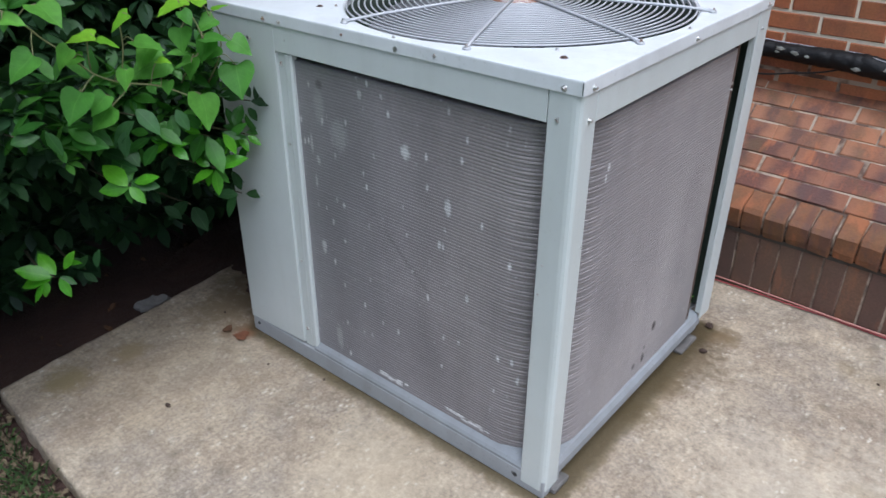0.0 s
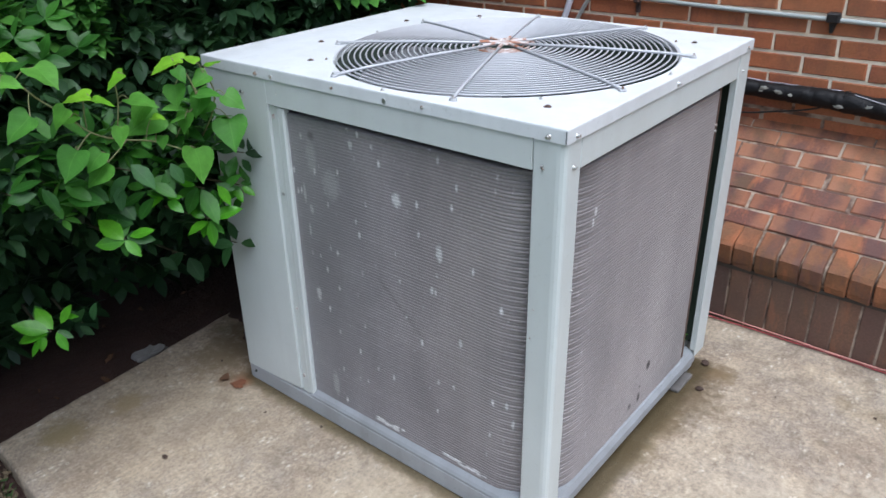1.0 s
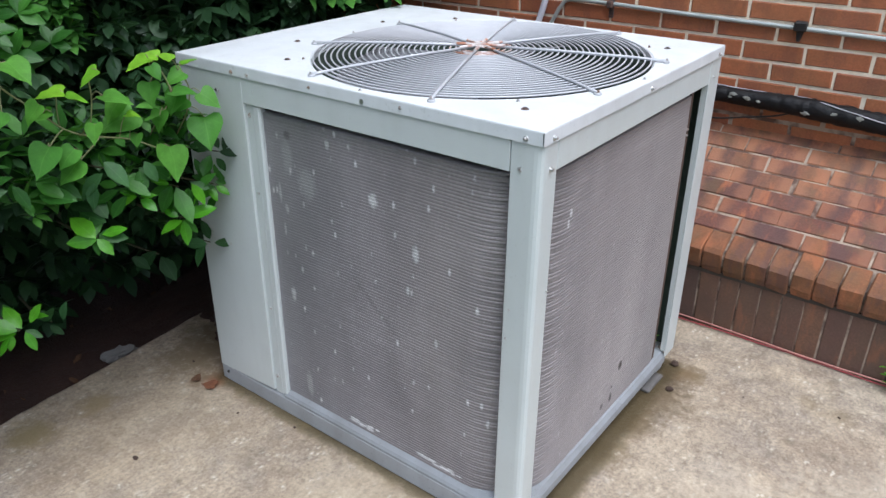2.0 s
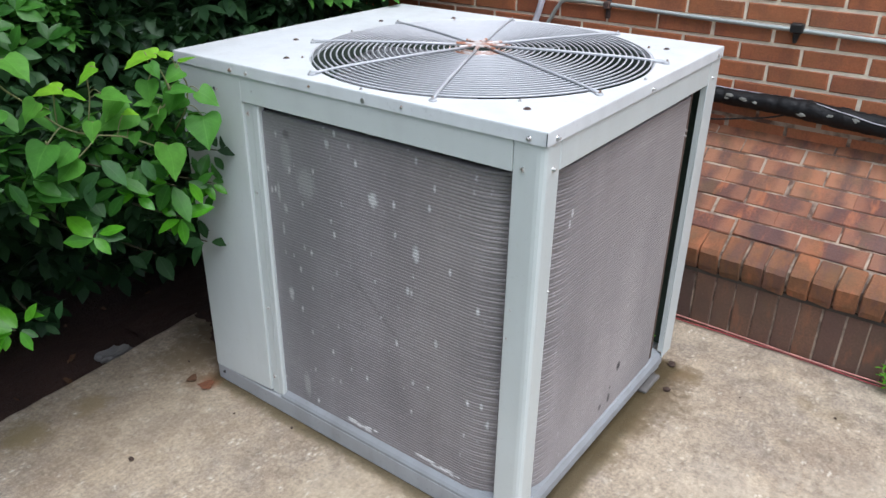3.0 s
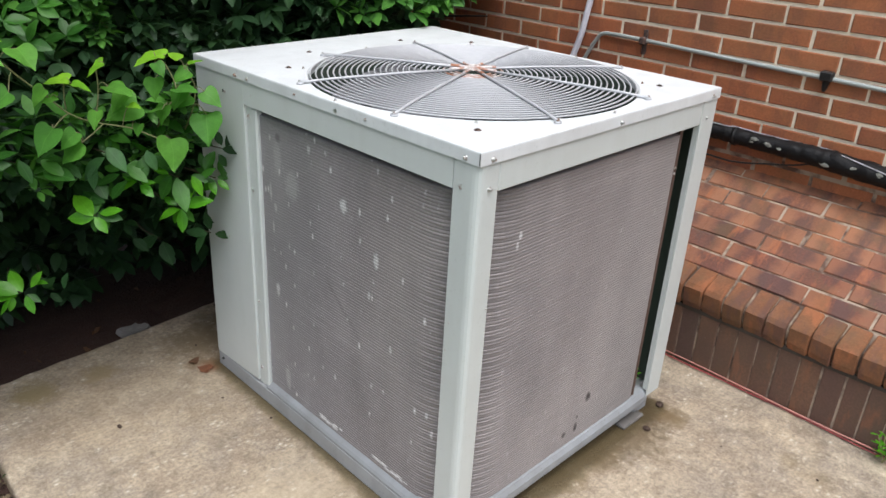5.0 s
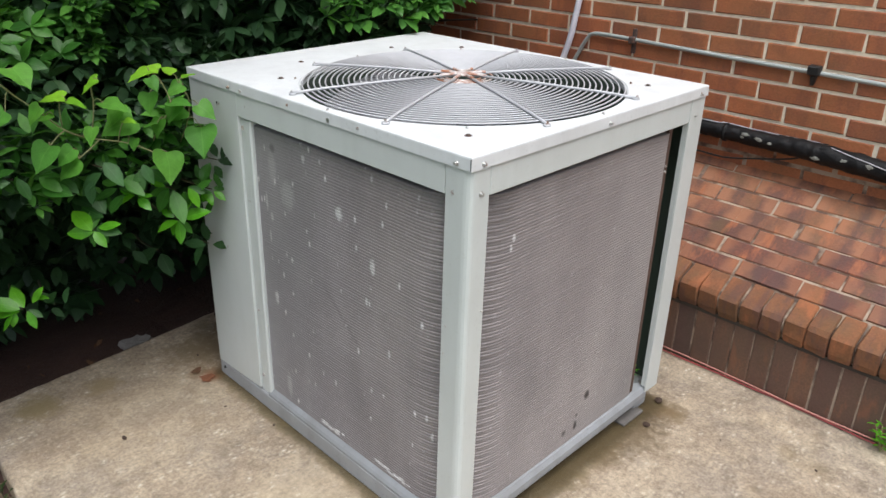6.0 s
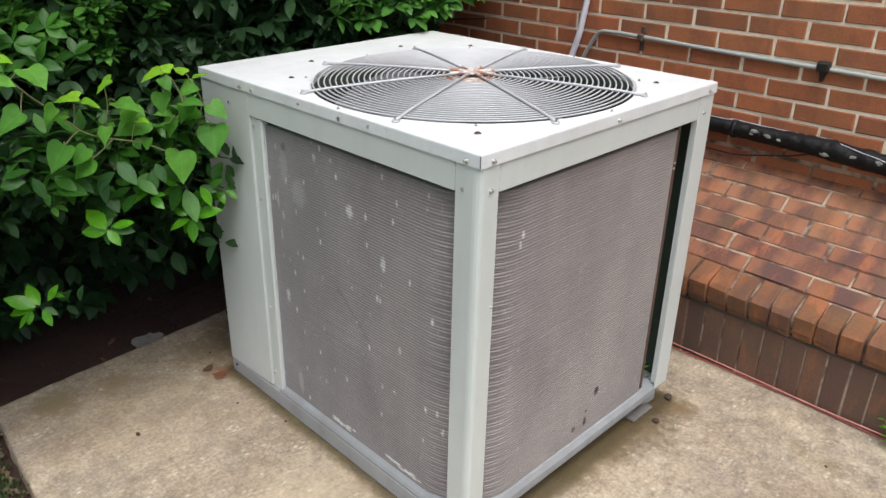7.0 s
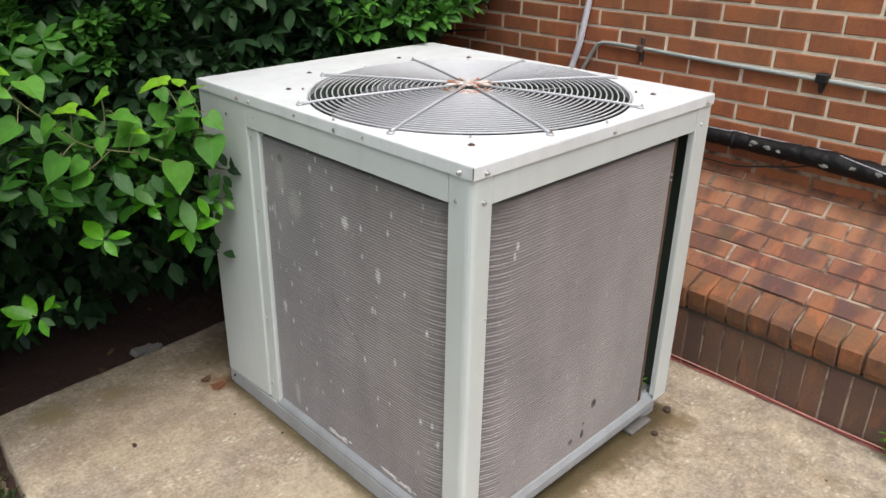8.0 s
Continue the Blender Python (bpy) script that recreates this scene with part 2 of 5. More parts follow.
# white droppings and dark dents on the coil: along (x + y), height, half width, half height, strength
SPLASHES = ((-0.73, 0.415, 0.011, 0.022, 0.8), (-0.425, 0.757, 0.016, 0.02, 0.75), (-0.304, 0.66, 0.01, 0.024, 0.7),
            (-0.64, 0.745, 0.036, 0.045, 0.28), (0.140, 0.787, 0.006, 0.012, 0.75), (0.132, 0.764, 0.005, 0.010, 0.7), (-0.70, 0.80, 0.02, 0.05, 0.22),
            (-0.70, 0.14, 0.014, 0.045, 0.35),
            (-0.74, 0.70, 0.006, 0.03, 0.5), (-0.735, 0.60, 0.005, 0.02, 0.5), (-0.72, 0.66, 0.008, 0.014, 0.5), (-0.56, 0.86, 0.008, 0.012, 0.6),
            (-0.33, 0.56, 0.006, 0.012, 0.6), (-0.12, 0.33, 0.006, 0.012, 0.6), (-0.1, 0.28, 0.006, 0.015, 0.6), (-0.25, 0.45, 0.006, 0.012, 0.6))
lint = random.Random(44)
SPLASHES += tuple((u + lint.uniform(-w, w), 0.095 + lint.uniform(-0.005, 0.006), lint.uniform(0.008, 0.024), lint.uniform(0.003, 0.006), 0.85)
                  for u, w in ((-0.47, 0.075), (-0.245, 0.06)) for _ in range(10))
DENTS = ((0.493, 0.203, 0.014, 0.018, 0.95), (0.45, 0.122, 0.010, 0.019, 0.95), (0.399, 0.121, 0.012, 0.012, 0.75),
         (0.452, 0.155, 0.006, 0.008, 0.75), (-0.695, 0.855, 0.014, 0.014, 0.5))


def coil_metal():
    """Dusty spine-fin aluminium with droppings and dents."""
    m, nt, b = material("dusty_fin_aluminium")
    sep = nt.nodes.new("ShaderNodeSeparateXYZ")
    nt.links.new(coords(nt), sep.inputs[0])
    along, up = calc(nt, "ADD", sep.outputs[0], sep.outputs[1]), sep.outputs[2]
    c = blend(nt, ramp(nt, grain(nt, 3.0, 4), (0.35, 0.0), (0.65, 1.0)), (0.184, 0.170, 0.172), (0.250, 0.231, 0.229))
    c = blend(nt, 0.7, c, ramp(nt, grain(nt, 200, 3, 0.7), (0.3, 0.8), (0.7, 1.16)), "MULTIPLY")
    c = blend(nt, 0.4, c, ramp(nt, grain(nt, 12, 4, stretch=(1, 1, 0.2)), (0.3, 0.75), (0.7, 1.2)), "MULTIPLY")
    c = blend(nt, 0.8, c, ramp(nt, chance(nt), (0.0, 0.97), (0.7, 1.0), (1.0, 1.04)), "MULTIPLY")
    c = blend(nt, 0.3, c, ramp(nt, grain(nt, 9, 4, stretch=(0.5, 0.5, 9)), (0.3, 0.92), (0.7, 1.08)), "MULTIPLY")
    c = blend(nt, 1.0, c, ramp(nt, calc(nt, "ADD", along, 1.0), (0.2, (0.93, 0.97, 1.06)), (0.75, (1.0, 0.985, 0.98))), "MULTIPLY")
    fleck = ramp(nt, calc(nt, "ADD", cells(nt, 30, (1, 1, 0.5)), calc(nt, "MULTIPLY", calc(nt, "SUBTRACT", grain(nt, 210, 3, 0.7), 0.5), 0.3)), (0.03, 1.0), (0.17, 0.0))
    few = ramp(nt, grain(nt, 11, 2), (0.40, 0.0), (0.52, 1.0))
    c = blend(nt, calc(nt, "MULTIPLY", calc(nt, "MULTIPLY", fleck, few), ramp(nt, along, (-0.9, 0.95), (-0.3, 0.75), (0.1, 0.2))), c, (0.70, 0.69, 0.70))
    edge = calc(nt, "MULTIPLY", calc(nt, "SUBTRACT", grain(nt, 100, 4, 0.7), 0.52), 2.8)
    bare = calc(nt, "ADD", 0.46, 0.0)
    for marks, tint in ((SPLASHES, (0.62, 0.62, 0.63)), (DENTS, (0.02, 0.017, 0.017))):
        for u, z, hw, hh, strength in marks:
            p = calc(nt, "DIVIDE", calc(nt, "SUBTRACT", along, u), hw)
            q = calc(nt, "DIVIDE", calc(nt, "SUBTRACT", up, z), hh)
            r = calc(nt, "ADD", calc(nt, "ADD", calc(nt, "MULTIPLY", p, p), calc(nt, "MULTIPLY", q, q)), edge if marks is SPLASHES else calc(nt, "MULTIPLY", edge, 0.4))
            mark = calc(nt, "MULTIPLY", ramp(nt, r, (0.1, 1.0), (1.1, 0.0)), strength)
            c = blend(nt, mark, c, tint)
            if marks is DENTS:
                bare = calc(nt, "MULTIPLY", bare, calc(nt, "SUBTRACT", 1.0, mark))
    # a long faint crease slanting down across the fins
    (u0, z0), (u1, z1) = (-0.506, 0.541), (-0.350, 0.405)
    run = math.hypot(u1 - u0, z1 - z0)
    du, dz = calc(nt, "SUBTRACT", along, u0), calc(nt, "SUBTRACT", up, z0)
    gone = calc(nt, "ADD", calc(nt, "MULTIPLY", du, (u1 - u0) / run), calc(nt, "MULTIPLY", dz, (z1 - z0) / run))
    aside = calc(nt, "ABSOLUTE", calc(nt, "SUBTRACT", calc(nt, "MULTIPLY", du, (z1 - z0) / run), calc(nt, "MULTIPLY", dz, (u1 - u0) / run)))
    crease = calc(nt, "MULTIPLY", ramp(nt, aside, (0.002, 1.0), (0.009, 0.0)), ramp(nt, calc(nt, "DIVIDE", gone, run), (0.0, 0.0), (0.15, 1.0), (0.8, 0.8), (1.0, 0.0)))
    c = blend(nt, calc(nt, "MULTIPLY", crease, calc(nt, "MULTIPLY", grain(nt, 40, 3), 0.8)), c, (0.075, 0.068, 0.07))
    nt.links.new(c, b.inputs["Base Color"])
    b.inputs["Metallic"].default_value = 0.0
    b.inputs["Roughness"].default_value = 0.6
    nt.links.new(calc(nt, "MULTIPLY", bare, 0.4), b.inputs["Sheen Weight"])
    b.inputs["Sheen Roughness"].default_value = 0.5
    b.inputs["Sheen Tint"].default_value = (0.75, 0.73, 0.72, 1)
    relief(nt, b, grain(nt, 420, 2), 0.25, 0.0015)
    return m


PAINT = paint("grey_enamel", (0.525, 0.56, 0.55), (0.33, 0.34, 0.31), 0.55)
LID_PAINT = paint("chalky_lid_enamel", (0.625, 0.65, 0.66), (0.36, 0.37, 0.37), 0.9, 0.5)
BASE_PAINT = paint("base_rail_enamel", (0.315, 0.33, 0.345), (0.15, 0.145, 0.13), 1.1, 0.5)
SILL_PAINT = paint("sill_enamel", (0.265, 0.282, 0.30), (0.13, 0.128, 0.122), 1.2, 0.45)
FOOT_STEEL = plain("dull_foot_steel", (0.115, 0.108, 0.102), 0.7, 0.4, 40)
INNER = paint("inner_dark_enamel", (0.045, 0.066, 0.05), (0.025, 0.03, 0.022), 0.6, 0.6)
COIL = coil_metal()
WIRE = metal("galvanised_wire", (0.50, 0.51, 0.53), 0.55, None, 0.2)
RUSTY_WIRE = metal("rust_spotted_wire", (0.66, 0.62, 0.60), 0.55, (0.36, 0.16, 0.09), 0.5, 35)
ZINC = metal("zinc_screw", (0.55, 0.55, 0.54), 0.38, (0.20, 0.13, 0.09), 0.9, 90)
RUST = metal("rusted_bolt", (0.06, 0.048, 0.045), 0.8, (0.115, 0.06, 0.042), 0.3, 120)
RUST_PLATE = plain("rusted_coil_plate", (0.075, 0.042, 0.03), 0.8, 0.5, 40, 0.4)
BLADE = metal("fan_aluminium", (0.36, 0.365, 0.385), 0.45, None, 0.2)
# for the motor, seams and holes, and for the shade under the sill
DARK = plain("dark_paint_and_gap_shade", (0.03, 0.03, 0.032), 0.5)
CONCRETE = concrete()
WALL_BRICK = brick_clay("red_wall_brick", (0.44, 0.148, 0.058), (0.37, 0.117, 0.047), (0.25, 0.083, 0.04), (0.20, 0.105, 0.046), 0.5, None, 0.26)
UPPER_SLOPE_BRICK = brick_clay("orange_slope_brick", (0.26, 0.10, 0.048), (0.20, 0.078, 0.042), (0.15, 0.07, 0.045), (0.15, 0.09, 0.045), 0.75, (0.32, 0.14, 0.07), 0.7)
SLOPE_BRICK = brick_clay("weathered_slope_brick", (0.20, 0.068, 0.035), (0.135, 0.05, 0.034), (0.085, 0.04, 0.037), (0.10, 0.06, 0.038), 0.65, (0.27, 0.112, 0.056), 0.8)
CAP_BRICK = brick_clay("orange_cap_brick", (0.235, 0.091, 0.036), (0.18, 0.072, 0.03), (0.14, 0.062, 0.028), (0.08, 0.056, 0.027), 0.75, None, 0.6)
FOOT_BRICK = brick_clay("grimy_foot_brick", (0.155, 0.08, 0.046), (0.118, 0.064, 0.043), (0.085, 0.05, 0.042), (0.07, 0.05, 0.034), 0.6, None, 0.25)
MORTAR = plain("cream_mortar", (0.72, 0.63, 0.49), 0.9, 0.3, 45, 0.5)


def worn_mortar(name, low, high):
    """Mortar gone red-brown with patches still pale."""
    m, nt, b = material(name)
    c = blend(nt, ramp(nt, grain(nt, 13, 4), (0.42, 0.0), (0.58, 1.0)), low, high)
    nt.links.new(c, b.inputs["Base Color"])
    b.inputs["Roughness"].default_value = 0.95
    relief(nt, b, grain(nt, 160, 3), 0.5, 0.003)
    return m


OLD_MORTAR = worn_mortar("worn_mortar", (0.105, 0.062, 0.045), (0.36, 0.29, 0.22))
GRIMY_MORTAR = worn_mortar("grimy_mortar", (0.075, 0.052, 0.04), (0.31, 0.245, 0.185))
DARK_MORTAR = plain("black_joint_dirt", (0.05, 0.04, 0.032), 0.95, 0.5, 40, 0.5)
FOAM = plain("black_pipe_foam", (0.005, 0.005, 0.0055), 0.58, 0.5, 22, 0.9)
FOAM.node_tree.nodes["Principled BSDF"].inputs["Specular IOR Level"].default_value = 0.3
TAPE = plain("torn_white_backing", (0.22, 0.225, 0.20), 0.8, 0.3, 80)
CABLE = plain("black_cable_sheath", (0.012, 0.012, 0.012), 0.45)
PALE_WIRE = plain("pale_grey_wire", (0.42, 0.42, 0.45), 0.5)
CONDUIT = metal("galvanised_conduit", (0.44, 0.48, 0.46), 0.5, None, 0.4)
PVC = plain("pale_flexible_conduit", (0.62, 0.62, 0.68), 0.45, 0.12)
RED_WIRE = plain("faded_red_wire", (0.27, 0.04, 0.042), 0.5, 0.6, 18)
PINK_WIRE = plain("sun_bleached_red_wire", (0.52, 0.24, 0.20), 0.5, 0.4, 14)
TWIG = plain("green_brown_twig", (0.06, 0.055, 0.025), 0.8, 0.3, 60)
BARK = plain("hedge_bark", (0.028, 0.02, 0.015), 0.9, 0.4, 60, 0.6)
STEM = plain("vine_stem", (0.20, 0.20, 0.09), 0.7, 0.3, 60)
# green darkened for the shade among the lower hedge leaves
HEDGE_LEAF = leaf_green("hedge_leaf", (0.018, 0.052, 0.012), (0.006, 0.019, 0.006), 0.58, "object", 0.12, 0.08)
PALE_LEAF = leaf_green("pale_backed_leaf", (0.06, 0.15, 0.045), (0.035, 0.095, 0.032), 0.45, "object", 0.2)
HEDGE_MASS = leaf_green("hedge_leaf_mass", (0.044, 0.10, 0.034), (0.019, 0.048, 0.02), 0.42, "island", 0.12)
YOUNG_MASS = leaf_green("young_leaf_mass", (0.12, 0.31, 0.05), (0.045, 0.135, 0.03), 0.33, "island", 0.25)
FRESH_LEAF = leaf_green("fresh_shoot_leaf", (0.125, 0.375, 0.016), (0.06, 0.235, 0.012), 0.3, "object", 0.4, 0.35)
MID_LEAF = leaf_green("shoot_leaf", (0.06, 0.19, 0.022), (0.026, 0.095, 0.014), 0.36, "object", 0.35)
VINE_LEAF = leaf_green("vine_leaf", (0.135, 0.335, 0.045), (0.068, 0.21, 0.03), 0.5, "object", 0.38)
VINE_TIP = leaf_green("young_vine_leaf", (0.23, 0.46, 0.03), (0.16, 0.39, 0.025), 0.4, "object", 0.42)
DEAD_LEAF = plain("dead_leaf", (0.10, 0.048, 0.022), 0.8, 0.4, 50)
RUSSET_LEAF = plain("russet_leaf", (0.17, 0.066, 0.03), 0.8, 0.5, 70, 0.6)
POD = plain("dark_dry_pod", (0.045, 0.026, 0.017), 0.8, 0.4, 60)
STRAW = plain("dry_litter", (0.14, 0.105, 0.062), 0.85, 0.5, 25)
GRASS = leaf_green("short_grass", (0.085, 0.14, 0.045), (0.045, 0.08, 0.03), 0.5, "island", 0.3)
STONE = plain("grey_stone", (0.19, 0.18, 0.17), 0.8, 0.3, 30, 0.5)


def soil():
    m, nt, b = material("damp_soil")
    c = blend(nt, grain(nt, 9, 6, 0.65), (0.022, 0.0105, 0.008), (0.07, 0.034, 0.024))
    chips = ramp(nt, cells(nt, 55, (1, 1.7, 1)), (0.1, 1.0), (0.3, 0.0))
    c = blend(nt, calc(nt, "MULTIPLY", chips, 0.35), c, (0.10, 0.058, 0.042))
    far = ramp(nt, grain(nt, 0.5, 3), (0.4, (0.05, 0.09, 0.03)), (0.6, (0.075, 0.12, 0.04)))
    sep = nt.nodes.new("ShaderNodeSeparateXYZ")
    nt.links.new(coords(nt), sep.inputs[0])
    lawn = ramp(nt, calc(nt, "ADD", calc(nt, "MULTIPLY", sep.outputs[1], -0.5), calc(nt, "MULTIPLY", grain(nt, 6, 3), 0.1)), (0.46, 0.0), (0.62, 1.0))
    c = blend(nt, lawn, c, far)
    nt.links.new(c, b.inputs["Base Color"])
    b.inputs["Roughness"].default_value = 0.9
    relief(nt, b, calc(nt, "ADD", grain(nt, 40, 5, 0.7), chips), 0.8, 0.012)
    return m


SOIL = soil()


# ---- building helpers ----
def finish(name, bm, mat, smooth=False):
    me = bpy.data.meshes.new(name)
    bmesh.ops.recalc_face_normals(bm, faces=bm.faces)
    if smooth:
        for f in bm.faces:
            f.smooth = True
    bm.to_mesh(me)
    bm.free()
    me.materials.append(mat)
    return me


def thing(name, at=(0, 0, 0), label="", category="", group="", kind=""):
    ob = new(name)
    ob.location = at
    ob.empty_display_size = 0.1
    return tagged(ob, label, category, group, kind)


def hang(ob, parent):
    """Make ob a child without moving it; parents stand unturned."""
    ob.parent = parent
    base = Vector((0, 0, 0))
    p = parent
    while p:
        base += p.location
        p = p.parent
    ob.location = ob.location - base
    return ob


def part(name, bm, mat, parent, label="", smooth=False):
    ob = new(name, finish(name, bm, mat, smooth))
    hang(ob, parent)
    if label:
        tagged(ob, label)
    return ob


def piece(name, me, parent, at, turn=(0, 0, 0), size=(1, 1, 1), label=""):
    """One of many alike pieces on shared mesh data."""
    ob = new(name, me)
    ob.location, ob.rotation_euler, ob.scale = at, turn, size
    hang(ob, parent)
    if label:
        tagged(ob, label)
    return ob


def solo(name, bm, mat, label="", category="", group="", kind="", smooth=False):
    return tagged(new(name, finish(name, bm, mat, smooth)), label, category, group, kind)


def block(bm, lo, hi, bevel=0.0, segments=1):
    vs = [bm.verts.new((x, y, z)) for x in (lo[0], hi[0]) for y in (lo[1], hi[1]) for z in (lo[2], hi[2])]
    fs = [bm.faces.new([vs[i] for i in q]) for q in ((0, 1, 3, 2), (4, 6, 7, 5), (0, 4, 5, 1), (2, 3, 7, 6), (0, 2, 6, 4), (1, 5, 7, 3))]
    if bevel:
        es = list({e for f in fs for e in f.edges})
        bmesh.ops.bevel(bm, geom=es, offset=bevel, segments=segments, affect="EDGES", profile=0.5)
    return bm


def box(lo, hi, bevel=0.0, segments=1):
    return block(bmesh.new(), lo, hi, bevel, segments)


def sweep(bm, pts, radius, sides=8, closed=False, cap=True):
    """A round bar along a line of points; radius is a number or a function of 0..1."""
    pts = [Vector(p) for p in pts]
    n = len(pts)
    rings, up = [], Vector((0, 0, 1))
    for i, p in enumerate(pts):
        a = pts[(i - 1) % n] if closed or i else p
        b = pts[(i + 1) % n] if closed or i < n - 1 else p
        d = (b - a).normalized()
        side = d.cross(up)
        if side.length < 0.05:
            side = d.cross(Vector((0, 1, 0)))
        side.normalize()
        top = side.cross(d)
        r = radius(i / (n - 1)) if callable(radius) else radius
        rings.append([bm.verts.new(p + r * (math.cos(t) * side + math.sin(t) * top)) for t in (2 * math.pi * k / sides for k in range(sides))])
    for i in range(n if closed else n - 1):
        a, b = rings[i], rings[(i + 1) % n]
        for k in range(sides):
            bm.faces.new((a[k], a[(k + 1) % sides], b[(k + 1) % sides], b[k]))
    if cap and not closed:
        bm.faces.new(rings[0])
        bm.faces.new(list(reversed(rings[-1])))
    return bm


def prism(bm, outline, x0, x1):
    """A (y, z) outline drawn out along x."""
    a = [bm.verts.new((x0, y, z)) for y, z in outline]
    b = [bm.verts.new((x1, y, z)) for y, z in outline]
    n = len(a)
    for i in range(n):
        bm.faces.new((a[i], a[(i + 1) % n], b[(i + 1) % n], b[i]))
    bm.faces.new(a)
    bm.faces.new(list(reversed(b)))
    return bm


def curve_points(pts, steps=6):
    """A smooth line through points (Catmull-Rom)."""
    P = [Vector(p) for p in pts]
    P = [2 * P[0] - P[1]] + P + [2 * P[-1] - P[-2]]
    out = []
    for i in range(1, len(P) - 2):
        for k in range(steps):
            t = k / steps
            out.append(0.5 * (2 * P[i] + (P[i + 1] - P[i - 1]) * t + (2 * P[i - 1] - 5 * P[i] + 4 * P[i + 1] - P[i + 2]) * t * t
                              + (3 * P[i] - P[i - 1] - 3 * P[i + 1] + P[i + 2]) * t ** 3))
    out.append(P[-2])
    return out


# ---- ground and pad ----
def build_ground():
    """One sheet to the horizon, fine near the pad."""
    def steps(near0, near1, n):
        mid = list(np.linspace(near0, near1, n))
        out = [near1 + d for d in (0.3, 0.8, 1.6, 3, 6, 12, 25, 60, 150, 400, 1200)]
        low = [near0 - d for d in (1200, 400, 150, 60, 25, 12, 6, 3, 1.6, 0.8, 0.3)]
        return low + mid + out
    xs, ys = steps(-2.6, 1.2, 90), steps(-1.6, 1.6, 76)
    verts = []
    for y in ys:
        for x in xs:
            near = max(0.0, 1 - 0.2 * math.hypot(x + 0.7, y))
            z = -0.055 + near * (0.018 * noise.noise((x * 3, y * 3, 0)) + 0.012 * noise.noise((x * 14, y * 14, 3)))
            inside = -1.38 < x < 2.9 and y > -0.6
            verts.append((x, y, z - (0.12 if inside else 0.0)))
    w = len(xs)
    faces = [(j * w + i, j * w + i + 1, (j + 1) * w + i + 1, (j + 1) * w + i) for j in range(len(ys) - 1) for i in range(w - 1)]
    me = bpy.data.meshes.new("ground")
    me.from_pydata(verts, [], faces)
    me.materials.append(SOIL)
    me.polygons.foreach_set("use_smooth", [True] * len(faces))
    tagged(new("ground", me), "dark damp soil under the hedge, running out to lawn", "ground", kind="structure")


def pad_left(y):
    return -1.405 - 0.075 * (y + 0.655) + 0.012 * noise.noise((3, y * 5, 1)) + 0.007 * noise.noise((8, y * 21, 1))


def pad_front(x):
    return -0.655 - 0.078 * (x + 1.4) + 0.007 * noise.noise((x * 5, 2, 5)) + 0.004 * noise.noise((x * 23, 7, 5))


def build_pad():
    nx, ny, right, back = 110, 60, 3.0, 1.3
    rows = []
    for j in range(ny + 1):
        v = (j / ny) ** 1.2
        row = []
        for i in range(nx + 1):
            u = (i / nx) ** 1.3
            x = -1.4 + u * (right + 1.4)
            y0 = pad_front(x)
            y = y0 + v * (back - y0)
            x = pad_left(y) * (1 - u) + right * u
            row.append((x, y, 0.0025 * noise.noise((x * 4, y * 4, 9)) - 0.001))
        rows.append(row)
    w = nx + 1
    verts = [p for r in rows for p in r]
    faces = [(j * w + i, j * w + i + 1, (j + 1) * w + i + 1, (j + 1) * w + i) for j in range(ny) for i in range(nx)]
    rim = [j * w for j in range(ny, -1, -1)] + list(range(1, w))
    last = rim
    for drop, out in ((0.006, 0.006), (0.02, 0.009), (0.14, 0.012)):
        ring = []
        for k, i in enumerate(rim):
            x, y, z = verts[i]
            left, front = k <= ny, k >= ny
            wob = 0.006 * noise.noise((x * 9, y * 9, drop * 60))
            ring.append(len(verts))
            verts.append((x - (out + wob if left else 0), y - (out + wob if front else 0), z - drop))
        faces += [(last[k], ring[k], ring[k + 1], last[k + 1]) for k in range(len(rim) - 1)]
        last = ring
    me = bpy.data.meshes.new("pavement")
    me.from_pydata(verts, [], faces)
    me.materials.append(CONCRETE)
    me.polygons.foreach_set("use_smooth", [True] * len(faces))
    tagged(new("pavement", me), "weathered tan concrete pad with damp algae stains, hedge shade painted at its rear corner", "concrete pad", kind="structure")


def build_soil_drift():
    """Dark soil and mould washed over the pad's rear corner under the hedge."""
    xs, ys = np.linspace(-1.75, -1.075, 60), np.linspace(0.0, 1.2, 80)
    verts = []
    for y in ys:
        for x in xs:
            edge = y - 0.10 + 0.4 * (x + 1.26) + 0.05 * noise.noise((x * 7, y * 7, 3)) + 0.025 * noise.noise((x * 24, y * 24, 8))
            verts.append((x, y, min(0.03, 0.16 * edge) + 0.004 * noise.noise((x * 40, y * 40, 1))))
    w = len(xs)
    me = bpy.data.meshes.new("soil_drift")
    me.from_pydata(verts, [], [(j * w + i, j * w + i + 1, (j + 1) * w + i + 1, (j + 1) * w + i) for j in range(len(ys) - 1) for i in range(w - 1)])
    me.materials.append(SOIL)
    me.polygons.foreach_set("use_smooth", [True] * len(me.polygons))
    tagged(new("soil_drift", me), "dark damp soil washed over the corner of the pad", "soil", kind="structure")


build_ground()
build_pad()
build_soil_drift()

# ---- the brick wall and its stepped foot ----
WALL_Y, COURSE, LONG = 1.60, 0.0655, 0.2025
SLOPE = math.atan(0.73)
SLOPE_Y, SLOPE_Z = 1.25, 0.325


def slope_z(y):
    return SLOPE_Z + 0.73 * (y - SLOPE_Y)


